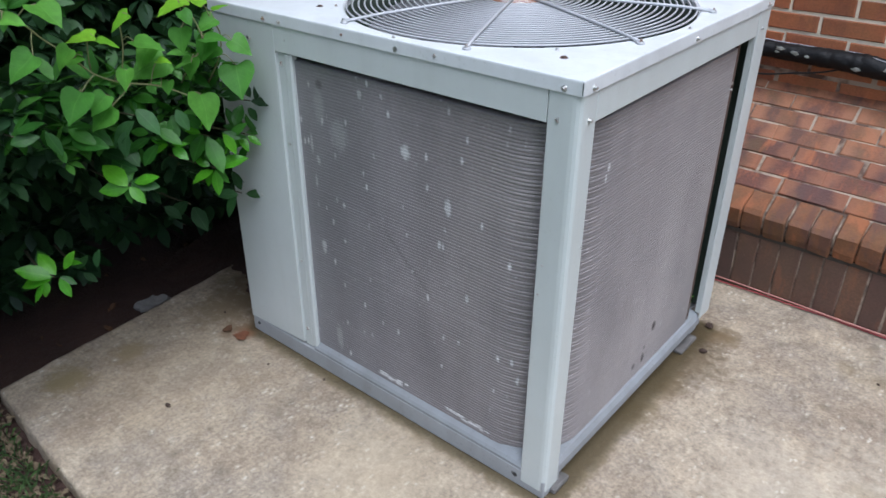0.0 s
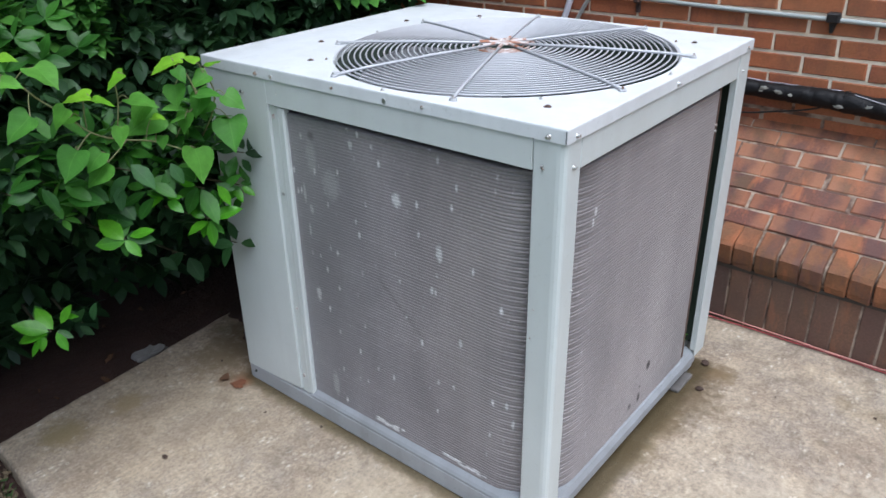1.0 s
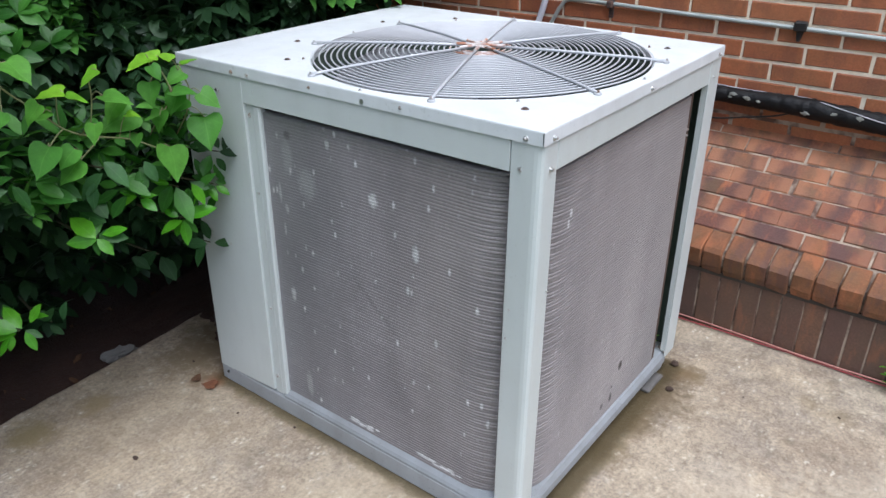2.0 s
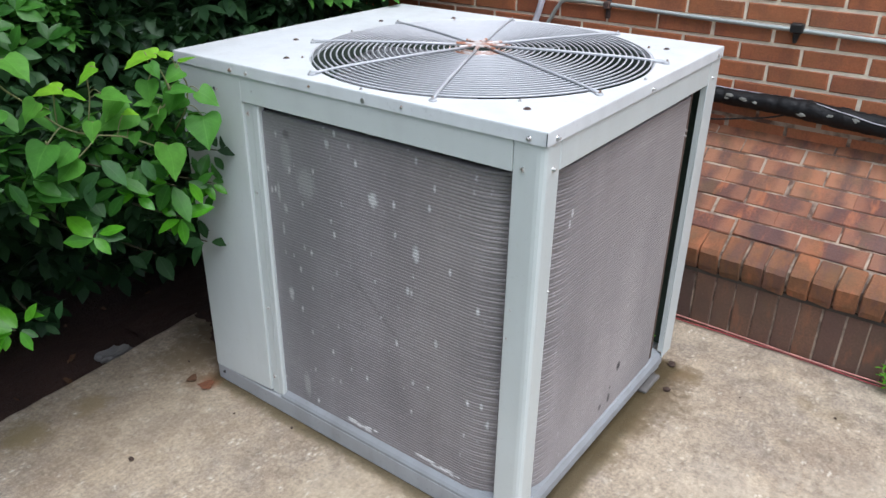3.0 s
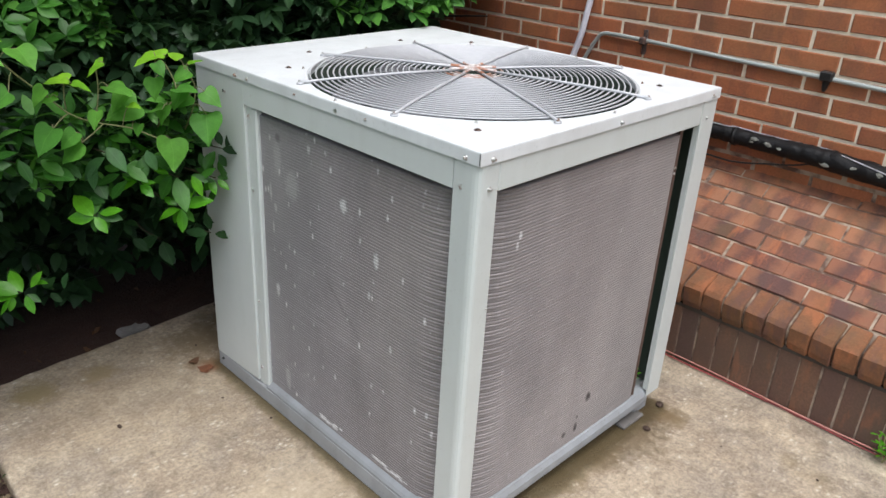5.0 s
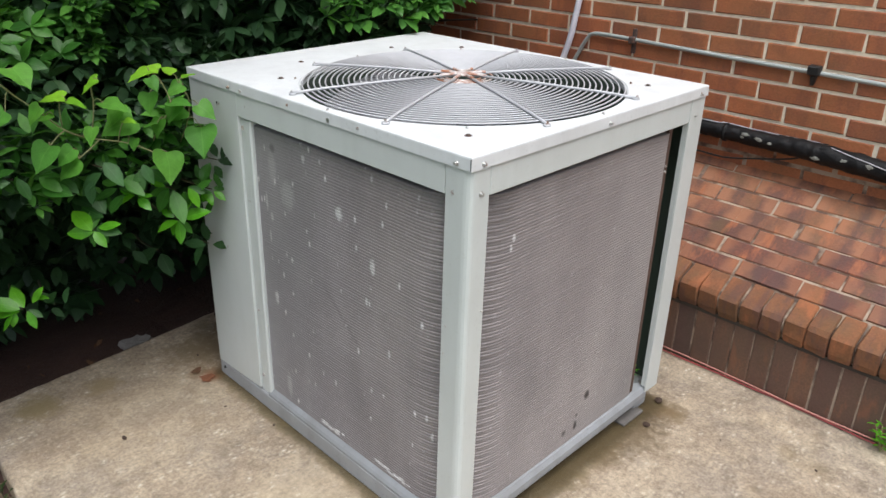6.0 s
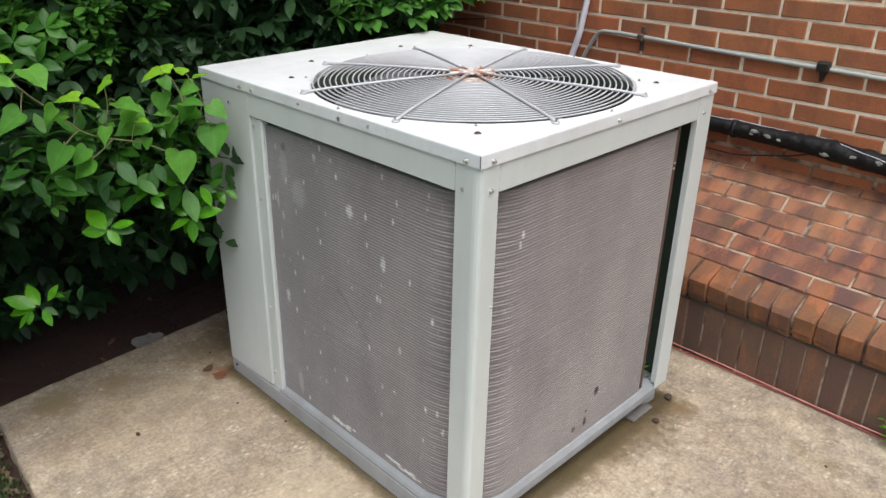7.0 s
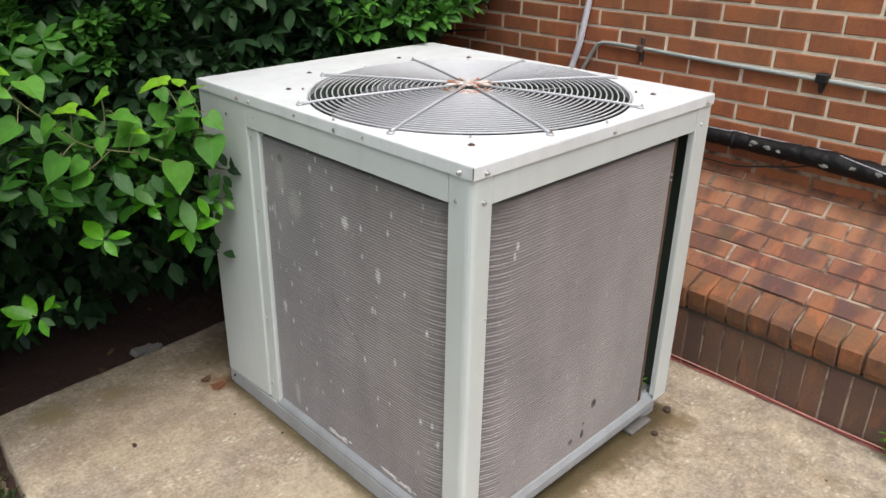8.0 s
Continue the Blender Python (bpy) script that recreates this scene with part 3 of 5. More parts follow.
def brick_mesh(name, length, height, mat, seed):
    """Front face towards -y, chipped and slightly out of true; 18 triangles."""
    rnd = random.Random(seed)
    bm = bmesh.new()
    def loop(y, inset, wob):
        return [bm.verts.new((sx * (length / 2 - inset) + rnd.uniform(-wob, wob), y + rnd.uniform(-wob, wob) * 0.5,
                              sz * (height / 2 - inset) + rnd.uniform(-wob, wob))) for sx, sz in ((-1, -1), (1, -1), (1, 1), (-1, 1))]
    a, b, c = loop(-0.006, 0.0035, 0.0012), loop(-0.0025, 0.0, 0.0014), loop(0.03, 0.0, 0.0)
    bm.faces.new(a)
    for p, q in ((a, b), (b, c)):
        for k in range(4):
            bm.faces.new((p[k], p[(k + 1) % 4], q[(k + 1) % 4], q[k]))
    return finish(name, bm, mat)


def build_wall():
    wall = new("wall_north", finish("wall_north", box((-6, WALL_Y - 0.002, -0.2), (6, WALL_Y + 0.24, 3.3)), MORTAR))
    tagged(wall, "red brick wall in running bond with cream mortar", "brick wall", kind="structure")
    kinds = [brick_mesh("brick", LONG - 0.0102, COURSE - 0.0102, WALL_BRICK, s) for s in range(5)]
    far = bmesh.new()
    rnd = random.Random(5)
    first = 0.787 - 4 * COURSE
    for k in range(44):
        z = first + k * COURSE
        if z < 0.56 or z > 3.25:
            continue
        offset = -0.0620 if k % 2 == 0 else 0.0390
        for i in range(-29, 30):
            x = offset + LONG * (i + 0.5)
            if -1.75 < x < 0.8 and z < 1.5:
                piece("brick", rnd.choice(kinds), wall, (x + rnd.uniform(-0.002, 0.002), WALL_Y + rnd.uniform(-0.0015, 0.001), z + rnd.uniform(-0.001, 0.001)),
                      (0, rnd.uniform(-0.006, 0.006), rnd.uniform(-0.008, 0.008)))
            else:
                block(far, (x - LONG / 2 + 0.005, WALL_Y - 0.006, z - COURSE / 2 + 0.005), (x + LONG / 2 - 0.005, WALL_Y + 0.01, z + COURSE / 2 - 0.005))
    # mortar browned to hold the shade below the pipe line
    part("stained_mortar", box((-6, WALL_Y - 0.004, 0.5), (6, WALL_Y + 0.01, 0.655)), OLD_MORTAR, wall, "brown mortar under the pipe line, shade put into its colour")
    ob = part("far_bricks", far, WALL_BRICK, wall)
    tagged(ob, kind="stuff")


def build_foot():
    """Sloped brick apron, a row of cap bricks on edge, and upright bricks below."""
    apron = new("wall_apron", finish("wall_apron", prism(bmesh.new(), ((1.188, -0.2), (1.7, -0.2), (1.7, slope_z(1.7) + 0.0035), (1.262, slope_z(1.262) + 0.0035), (1.25, 0.322), (1.18, 0.287), (1.1715, 0.268), (1.1745, 0.24), (1.188, 0.215)), -6, 6), OLD_MORTAR))
    tagged(apron, "sloped brick apron with a row of cap bricks above upright bricks", "brick plinth", kind="structure")
    rnd = random.Random(8)
    kinds = [brick_mesh("apron_brick", LONG - 0.0062, COURSE - 0.0052, SLOPE_BRICK, 20 + s) for s in range(5)]
    upper = [brick_mesh("apron_brick", LONG - 0.0062, COURSE - 0.0052, UPPER_SLOPE_BRICK, 30 + s) for s in range(5)]
    caps, feet = [], []
    for s in range(4):
        bm = prism(bmesh.new(), ((0.012, -0.042), (0.003, -0.02), (-0.001, 0.030), (0.010, 0.042), (0.086, 0.073), (0.1, 0.0)), -0.0322, 0.0322)
        r2 = random.Random(s)
        for v in bm.verts:
            v.co += Vector((r2.uniform(-0.0022, 0.0022), r2.uniform(-0.003, 0.003), r2.uniform(-0.003, 0.003)))
        bmesh.ops.bevel(bm, geom=[e for e in bm.edges if abs(e.verts[0].co.x - e.verts[1].co.x) < 0.02], offset=0.0035, segments=1, affect="EDGES")
        caps.append(finish("cap_brick", bm, CAP_BRICK))
        feet.append(brick_mesh("upright_brick", 0.0630, 0.26, FOOT_BRICK, 40 + s))
    far_slope, far_cap, far_foot = bmesh.new(), bmesh.new(), bmesh.new()
    m = Matrix.Rotation(SLOPE, 4, "X")
    for row in range(7):
        s = 0.0355 + 0.0652 * row
        y, z = SLOPE_Y + s * math.cos(SLOPE), SLOPE_Z + s * math.sin(SLOPE)
        offset = -0.079 if row % 2 == 1 else 0.014
        for i in range(-29, 29):
            x = offset + LONG * (i + 0.5) + rnd.uniform(-0.006, 0.006)
            if -1.0 < x < 1.0:
                piece("apron_brick", rnd.choice(upper if row + rnd.uniform(-1, 1) > 3.4 else kinds), apron, (x, y, z + rnd.uniform(-0.002, 0.002)), (SLOPE - math.pi / 2, rnd.uniform(-0.012, 0.012), 0))
            else:
                block(far_slope, (x - 0.096, y - 0.024, z - 0.04), (x + 0.096, y + 0.02, z + 0.006))
    pitch = 0.0704
    for i in range(-86, 86):
        x, low = 0.0165 + pitch * (i + 0.5), 0.0147 + 0.0668 * (i + 0.5)
        if -1.0 < x < 1.1:
            piece("cap_brick", rnd.choice(caps), apron, (x + rnd.uniform(-0.002, 0.002), 1.162 + rnd.uniform(-0.004, 0.004), 0.256 + rnd.uniform(-0.004, 0.004)),
                  (rnd.uniform(-0.04, 0.04), rnd.uniform(-0.02, 0.02), rnd.uniform(-0.02, 0.02)))
            piece("upright_brick", rnd.choice(feet), apron, (low + rnd.uniform(-0.002, 0.002), 1.187 + rnd.uniform(-0.0015, 0.001), 0.075),
                  (0, rnd.uniform(-0.01, 0.01), 0))
        else:
            block(far_cap, (x - 0.029, 1.162, 0.212), (x + 0.029, 1.25, 0.3))
            block(far_foot, (low - 0.03, 1.182, -0.1), (low + 0.03, 1.2, 0.205))
    for name, bm, mat in (("far_apron_bricks", far_slope, SLOPE_BRICK), ("far_cap_bricks", far_cap, CAP_BRICK), ("far_upright_bricks", far_foot, FOOT_BRICK)):
        tagged(part(name, bm, mat, apron), kind="stuff")
    part("cap_mortar", prism(bmesh.new(), ((1.19, 0.2145), (1.1732, 0.24), (1.1702, 0.268), (1.1785, 0.2885), (1.25, 0.3245), (1.25, 0.25)), -6, 6), GRIMY_MORTAR, apron, "grimy mortar between the cap bricks")
    part("grimy_mortar", box((-6, 1.1838, -0.1), (6, 1.1875, 0.1995)), GRIMY_MORTAR, apron, "grimy mortar between the upright bricks")
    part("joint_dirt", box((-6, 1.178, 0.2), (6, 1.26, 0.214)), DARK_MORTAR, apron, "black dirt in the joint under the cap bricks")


# ---- the condenser ----
W, D, H = 1.088, 0.896, 1.005
FAN = Vector((-0.452, 0.443, H))


def screw_mesh(name, radius, mat):
    bm = bmesh.new()
    bmesh.ops.create_cone(bm, cap_ends=True, segments=12, radius1=radius * 1.55, radius2=radius * 1.4, depth=0.0016)
    bmesh.ops.create_cone(bm, cap_ends=True, segments=6, radius1=radius, radius2=radius * 0.85, depth=0.0055, matrix=Matrix.Translation((0, 0, 0.003)))
    return finish(name, bm, mat)


def build_lid(unit):
    """Top sheet with a round mouth, a turned-down lip and softly folded edges."""
    bm = bmesh.new()
    x0, x1, y0, y1, r = -W, 0.0, 0.0, D, 0.418
    angles = sorted([2 * math.pi * k / 96 for k in range(96)] + [math.atan2(y - FAN.y, x - FAN.x) % (2 * math.pi) for x in (x0, x1) for y in (y0, y1)])
    def edge(t, grow):
        c, s = math.cos(t), math.sin(t)
        k = min(((x1 + grow - FAN.x) / c if c > 0 else (x0 - grow - FAN.x) / c) if abs(c) > 1e-9 else 9,
                ((y1 + grow - FAN.y) / s if s > 0 else (y0 - grow - FAN.y) / s) if abs(s) > 1e-9 else 9)
        return FAN.x + k * c, FAN.y + k * s
    rings = []
    for kind, a, z in (("mouth", r - 0.002, H - 0.014), ("mouth", r - 0.001, H - 0.009), ("mouth", r, H - 0.003), ("mouth", r + 0.005, H + 0.001), ("mouth", r + 0.016, H),
                       ("edge", -0.002, H), ("edge", 0.0012, H - 0.0012), ("edge", 0.002, H - 0.004), ("edge", 0.0025, H - 0.028), ("edge", -0.004, H - 0.028)):
        ring = []
        for t in angles:
            if kind == "mouth":
                x, y = FAN.x + a * math.cos(t), FAN.y + a * math.sin(t)
            else:
                x, y = edge(t, a)
            ring.append(bm.verts.new((x, y, z)))
        rings.append(ring)
    n = len(angles)
    for a, b in zip(rings, rings[1:]):
        for k in range(n):
            bm.faces.new((a[k], a[(k + 1) % n], b[(k + 1) % n], b[k]))
    return part("lid", bm, LID_PAINT, unit, "chalky pale grey steel lid with grey stains")


def build_condenser():
    sm, bolt = screw_mesh("screw", 0.0036, ZINC), screw_mesh("bolt", 0.0046, RUST)
    unit = thing("condenser_unit", (-0.5, 0.44, 0), "grey steel outdoor condenser cabinet on a concrete pad", "air conditioner")
    lid = build_lid(unit)
    # dark seam where the lid's lip folds at the near corner
    part("lid_seam", box((-0.0002, -0.0034, H - 0.026), (0.0012, 0.0, H - 0.003)), DARK, lid)

    # base: pan, two rails under it, sills
    part("base_rail", box((-W + 0.002, 0.001, 0.0), (-0.004, 0.07, 0.053), 0.003), BASE_PAINT, unit, "dull blue-grey base rail")
    part("base_rail", box((-W + 0.004, D - 0.09, 0.0), (-0.02, D - 0.02, 0.06), 0.004), BASE_PAINT, unit)
    part("base_pan", box((-W + 0.002, 0.036, 0.058), (-0.036, D - 0.004, 0.084), 0.003), BASE_PAINT, unit)
    part("sill", prism(bmesh.new(), ((0.0015, 0.0535), (0.0015, 0.060), (0.006, 0.068), (0.020, 0.083), (0.034, 0.085), (0.034, 0.0535)), -0.80, -0.05), SILL_PAINT, unit, "pale blue-grey folded sill")
    lip = bmesh.new()
    prism(lip, ((-0.010, 0.044), (-0.0035, 0.048), (-0.002, 0.054), (-0.0035, 0.072), (-0.012, 0.085), (-0.035, 0.090), (-0.035, 0.044)), 0.045, D - 0.06)
    for v in lip.verts:
        v.co = Vector((v.co.y, v.co.x, v.co.z))
        v.co.z -= 0.010 * (1 - v.co.y / D)
    part("sill", lip, SILL_PAINT, unit)
    # recessed near-black strip, added for the shade under the sill
    part("base_skirt", box((-0.07, 0.072, 0.0), (-0.034, D - 0.095, 0.0345)), DARK, unit, "near-black strip standing in for the shade under the sill")
    part("foot", box((-0.09, 0.72, 0.0), (0.005, 0.825, 0.011), 0.003), FOOT_STEEL, unit, "grey steel foot plate under the sill")
    part("foot", box((-0.08, 0.03, 0.0), (0.010, 0.095, 0.016), 0.003), FOOT_STEEL, unit)

    # frame
    post = bmesh.new()
    prof = [(-0.0705, 0.014), (-0.0705, 0.0035), (-0.068, 0.001), (-0.019, 0.0), (-0.0115, 0.0012), (-0.0052, 0.0042), (-0.0015, 0.009), (-0.0005, 0.016), (-0.0015, 0.055), (-0.0035, 0.0575), (-0.016, 0.0575), (-0.016, 0.014)]
    lo = [post.verts.new((x, y, 0.022)) for x, y in prof]
    hi = [post.verts.new((x, y, 0.98)) for x, y in prof]
    for k in range(len(prof)):
        post.faces.new((lo[k], lo[(k + 1) % len(prof)], hi[(k + 1) % len(prof)], hi[k]))
    post.faces.new(lo)
    part("corner_post", post, PAINT, unit)
    rear = bmesh.new()
    block(rear, (-0.005, 0.828, 0.07), (-0.001, D - 0.001, 0.98), 0.0012)
    block(rear, (-0.03, D - 0.006, 0.07), (-0.0055, D - 0.001, 0.98), 0.001)
    block(rear, (-0.018, 0.828, 0.09), (-0.0055, 0.8305, 0.93))
    part("corner_post", rear, PAINT, unit)
    part("corner_post", box((-W + 0.001, D - 0.06, 0.05), (-W + 0.06, D - 0.001, 0.98), 0.003), PAINT, unit)
    part("top_rail", box((-0.8404, 0.001, 0.914), (-0.0715, 0.02, 0.981), 0.0008), PAINT, unit)
    part("top_rail", box((-0.02, 0.0582, 0.914), (-0.002, 0.8275, 0.981), 0.0025), PAINT, unit)
    part("top_rail", box((-W + 0.061, D - 0.02, 0.90), (-0.031, D - 0.002, 0.981), 0.0025), PAINT, unit)

    # blank panel, its folded strip, the closed sides
    panel = bmesh.new()
    block(panel, (-W + 0.001, 0.001, 0.05), (-0.8406, 0.02, 0.981), 0.0012)
    for v in panel.verts:
        if v.co.z < 0.1:
            v.co.z += 0.012 * (v.co.x + W) / 0.25
    part("service_panel", panel, PAINT, unit, "plain grey steel access panel")
    part("panel_strip", box((-0.8408, 0.0075, 0.0545), (-0.8105, 0.02, 0.912), 0.002), PAINT, unit)
    part("panel_strip", box((-0.810, 0.004, 0.0615), (-0.787, 0.026, 0.912), 0.004), PAINT, unit)
    part("side_panel", box((-W + 0.001, 0.0205, 0.055), (-W + 0.015, D - 0.061, 0.981), 0.002), PAINT, unit)
    part("back_lining", box((-W + 0.07, D - 0.026, 0.09), (-0.031, D - 0.0185, 0.91)), INNER, unit)
    part("back_panel", box((-W + 0.061, D - 0.018, 0.09), (-0.031, D - 0.004, 0.899), 0.002), PAINT, unit)
    part("inner_wall", box((-0.83, 0.06, 0.09), (-0.815, D - 0.03, 0.93)), INNER, unit)

    # the coil: rows of finned tube bent round the near corner
    pitch, rows = 0.0078, 104
    prof = [(0.026, 0.52), (-0.0026, 0.50), (-0.0035, 0.34), (-0.0039, 0.05), (-0.0035, -0.26), (-0.0025, -0.50), (0.026, -0.52)]

    def finned_tube(R):
        """One run of finned tube; R is how tightly it was bent."""
        path = [(-0.815, 0.0185, 0, 1, 0.2), (-0.5, 0.0185, 0, 1, 0.3), (-0.0215 - R - 0.1, 0.0185, 0, 1, 0.7), (-0.0215 - R, 0.0185, 0, 1, 0.9)]
        for k in range(1, 10):
            t = math.pi / 2 * k / 10
            path.append((-0.0215 - R + R * math.sin(t), 0.0185 + R - R * math.cos(t), -math.sin(t), math.cos(t), 1.0))
        path += [(-0.0215, 0.0185 + R, -1, 0, 0.9), (-0.0215, 0.0185 + R + 0.1, -1, 0, 0.7), (-0.0215, 0.764, -1, 0, 0.6)]
        tube = bmesh.new()
        rings = []
        for x, y, nx, ny, deep in path:
            depths = [d if d > 0 else -0.0034 + (d + 0.0034) * deep for d, h in prof]
            rings.append([tube.verts.new((x + nx * d, y + ny * d, h * pitch)) for d, (_, h) in zip(depths, prof)])
        for a, b in zip(rings, rings[1:]):
            for k in range(len(prof)):
                f = tube.faces.new((a[k], a[(k + 1) % len(prof)], b[(k + 1) % len(prof)], b[k]))
                f.smooth = True
        tube.faces.new(rings[0])
        tube.faces.new(list(reversed(rings[-1])))
        return finish("finned_tube", tube, COIL)
    bends = [finned_tube(R) for R in (0.1395, 0.1415, 0.1455)]
    rnd = random.Random(3)
    coil = part("coil", box((-0.81, 0.042, 0.095), (-0.06, 0.05, 0.913)), INNER, unit, "dusty grey finned coil with white droppings and dents")
    for k in range(-1, rows):
        piece("finned_tube", bends[k % 3], coil, (rnd.uniform(-0.0002, 0.0002), rnd.uniform(-0.0002, 0.0002), 0.0895 + k * pitch), (0, 0, 0))
    part("rear_lining", box((-0.03, D - 0.012, 0.09), (-0.0055, D - 0.0065, 0.93)), INNER, unit)
    part("coil_plate", box((-0.047, 0.7645, 0.09), (-0.019, 0.780, 0.913)), RUST_PLATE, coil, "rust-brown end plate")
    for z in (0.806, 0.79):
        piece("bolt", sm, coil, (-0.019, 0.7725, z), (math.pi / 2, 0, math.pi / 2), (0.8, 0.8, 0.5))

    # screws and bolts
    for x in (-0.867, -0.809, -0.44, -0.036):
        piece("screw", sm, unit, (x, -0.003, 0.986), (math.pi / 2, 0, x * 7))
    for x in (-0.60, -0.335):
        piece("screw", sm, unit, (x, -0.0028, 0.99), (math.pi / 2, 0, 0), (0.7, 0.7, 0.5))
    for y in (0.032, 0.451, 0.862):
        piece("screw", sm, unit, (0.003, y, 0.986), (math.pi / 2, 0, math.pi / 2))
    for x, y, z, s in ((-0.045, 0.0, 0.925, 1), (-0.055, 0.0, 0.62, 0.5), (-0.06, 0.0, 0.55, 0.5), (-0.825, 0.007, 0.885, 1.2), (-0.825, 0.007, 0.68, 0.8), (-0.825, 0.007, 0.34, 0.8),
                       (-0.825, 0.007, 0.115, 1), (-0.93, 0.0, 0.93, 0.8), (-0.96, 0.0, 0.50, 0.6), (-0.80, 0.0015, 0.945, 0.5)):
        piece("screw", sm, unit, (x, y, z), (math.pi / 2, 0, z * 5), (s, s, s))
    for y, z, s in ((0.031, 0.925, 1), (0.05, 0.66, 0.5), (0.853, 0.93, 0.8)):
        piece("screw", sm, unit, (0.0, y, z), (math.pi / 2, 0, math.pi / 2), (s, s, s))
    for x, y in ((-0.103, 0.097), (-0.79, 0.108), (-0.10, 0.765), (-0.787, 0.782), (-0.93, 0.27), (-0.93, 0.612)):
        piece("bolt", bolt, lid, (x, y, H + 0.0006), (0, 0, x * 9), (1.2, 1.2, 0.5), label="rusted bolt in the lid")
    hole = screw_mesh("bolt", 0.0052, DARK)
    for x, z, k in ((-0.941, 0.93, 0.6), (-1.056, 0.894, 0.5)):
        piece("bolt", hole, unit, (x, 0.0008, z), (math.pi / 2, 0, 0.2), (k, k, 0.3), label="small dark plug in the panel")
    piece("bolt", hole, unit, (-1.055, 0.003, 0.034), (math.pi / 2, 0, 0.2))
    piece("bolt", hole, unit, (-0.085, 0.003, 0.03), (math.pi / 2, 0, 0.2), (1.4, 1.4, 0.6))
    for k in range(8):
        t = math.pi / 4 * k
        piece("screw", sm, lid, (FAN.x + 0.437 * math.cos(t), FAN.y + 0.437 * math.sin(t), H + 0.0006), (0, 0, t), (0.8, 0.8, 0.7))

    # fan guard
    hub = bmesh.new()
    block(hub, (FAN.x - 0.024, FAN.y - 0.024, H + 0.019), (FAN.x + 0.024, FAN.y + 0.024, H + 0.0225), 0.002)
    guard = part("fan_guard", hub, RUSTY_WIRE, unit, "galvanised wire guard rusting round its centre")
    count = 26
    for k in range(count):
        r = 0.048 + (0.414 - 0.048) * k / (count - 1)
        bm = bmesh.new()
        dome = H + 0.013 - 0.010 * (r / 0.42) ** 2
        n = 28 if r < 0.15 else 72
        sweep(bm, [(FAN.x + r * math.cos(2 * math.pi * i / n), FAN.y + r * math.sin(2 * math.pi * i / n), dome) for i in range(n)], 0.0022, 6, closed=True)
        part("guard_ring", bm, RUSTY_WIRE if k < 3 else WIRE, guard, smooth=True)
    for k in range(8):
        t = math.pi / 8 + math.pi / 4 * k
        c, s = math.cos(t), math.sin(t)
        bm = bmesh.new()
        sweep(bm, [(FAN.x + r * c, FAN.y + r * s, z) for r, z in ((0.016, H + 0.0185), (0.2, H + 0.0155), (0.37, H + 0.0095), (0.42, H + 0.006), (0.447, H + 0.0045))], 0.0036, 8)
        bmesh.ops.create_cone(bm, cap_ends=True, segments=10, radius1=0.009, radius2=0.008, depth=0.004, matrix=Matrix.Translation((FAN.x + 0.447 * c, FAN.y + 0.447 * s, H + 0.0025)))
        rod = part("guard_rod", bm, WIRE, guard, smooth=True)
        piece("rod_screw", sm, rod, (FAN.x + 0.449 * c, FAN.y + 0.449 * s, H + 0.006), (0, 0, t), (0.8, 0.8, 0.8))
    tips = bmesh.new()
    for k in range(8):
        t = math.pi / 8 + math.pi / 4 * k
        sweep(tips, [(FAN.x + r * math.cos(t), FAN.y + r * math.sin(t), H + 0.0205) for r in (0.016, 0.062)], 0.0042, 8)
    part("hub_weld", tips, RUSTY_WIRE, guard, "rusty welded wire ends")

    # fan under the guard
    sh = bmesh.new()
    prev = None
    for z, r in ((H - 0.0145, 0.4158), (H - 0.03, 0.41), (H - 0.07, 0.405), (H - 0.18, 0.405)):
        ring = [sh.verts.new((FAN.x + r * math.cos(2 * math.pi * i / 64), FAN.y + r * math.sin(2 * math.pi * i / 64), z)) for i in range(64)]
        if prev:
            for i in range(64):
                sh.faces.new((prev[i], prev[(i + 1) % 64], ring[(i + 1) % 64], ring[i]))
        prev = ring
    part("fan_shroud", sh, INNER, unit, smooth=True)
    mot = bmesh.new()
    bmesh.ops.create_cone(mot, cap_ends=True, segments=28, radius1=0.075, radius2=0.07, depth=0.16, matrix=Matrix.Translation((FAN.x, FAN.y, H - 0.15)))
    fan = part("fan", mot, DARK, unit, "dark fan motor with grey blades under the guard", smooth=False)
    for k in range(4):
        bm = bmesh.new()
        grid = []
        for i in range(7):
            r = 0.07 + 0.32 * i / 6
            row = []
            for j in range(5):
                a = (j / 4 - 0.5) * (1.15 - 0.2 * i / 6) + math.pi / 2 * k + 0.35
                z = H - 0.075 + (0.5 - j / 4) * (0.12 - 0.05 * i / 6)
                row.append(bm.verts.new((FAN.x + r * math.cos(a), FAN.y + r * math.sin(a), z)))
            grid.append(row)
        for i in range(6):
            for j in range(4):
                bm.faces.new((grid[i][j], grid[i + 1][j], grid[i + 1][j + 1], grid[i][j + 1]))
        bmesh.ops.solidify(bm, geom=bm.faces[:], thickness=0.003)
        part("fan_blade", bm, BLADE, fan, smooth=True)
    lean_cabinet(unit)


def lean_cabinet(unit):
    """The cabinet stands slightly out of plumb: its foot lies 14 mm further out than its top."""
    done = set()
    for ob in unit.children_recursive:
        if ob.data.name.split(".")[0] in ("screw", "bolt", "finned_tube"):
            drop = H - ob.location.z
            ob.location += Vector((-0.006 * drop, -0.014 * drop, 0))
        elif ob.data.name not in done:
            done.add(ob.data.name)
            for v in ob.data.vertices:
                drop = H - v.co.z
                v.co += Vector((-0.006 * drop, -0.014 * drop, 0))


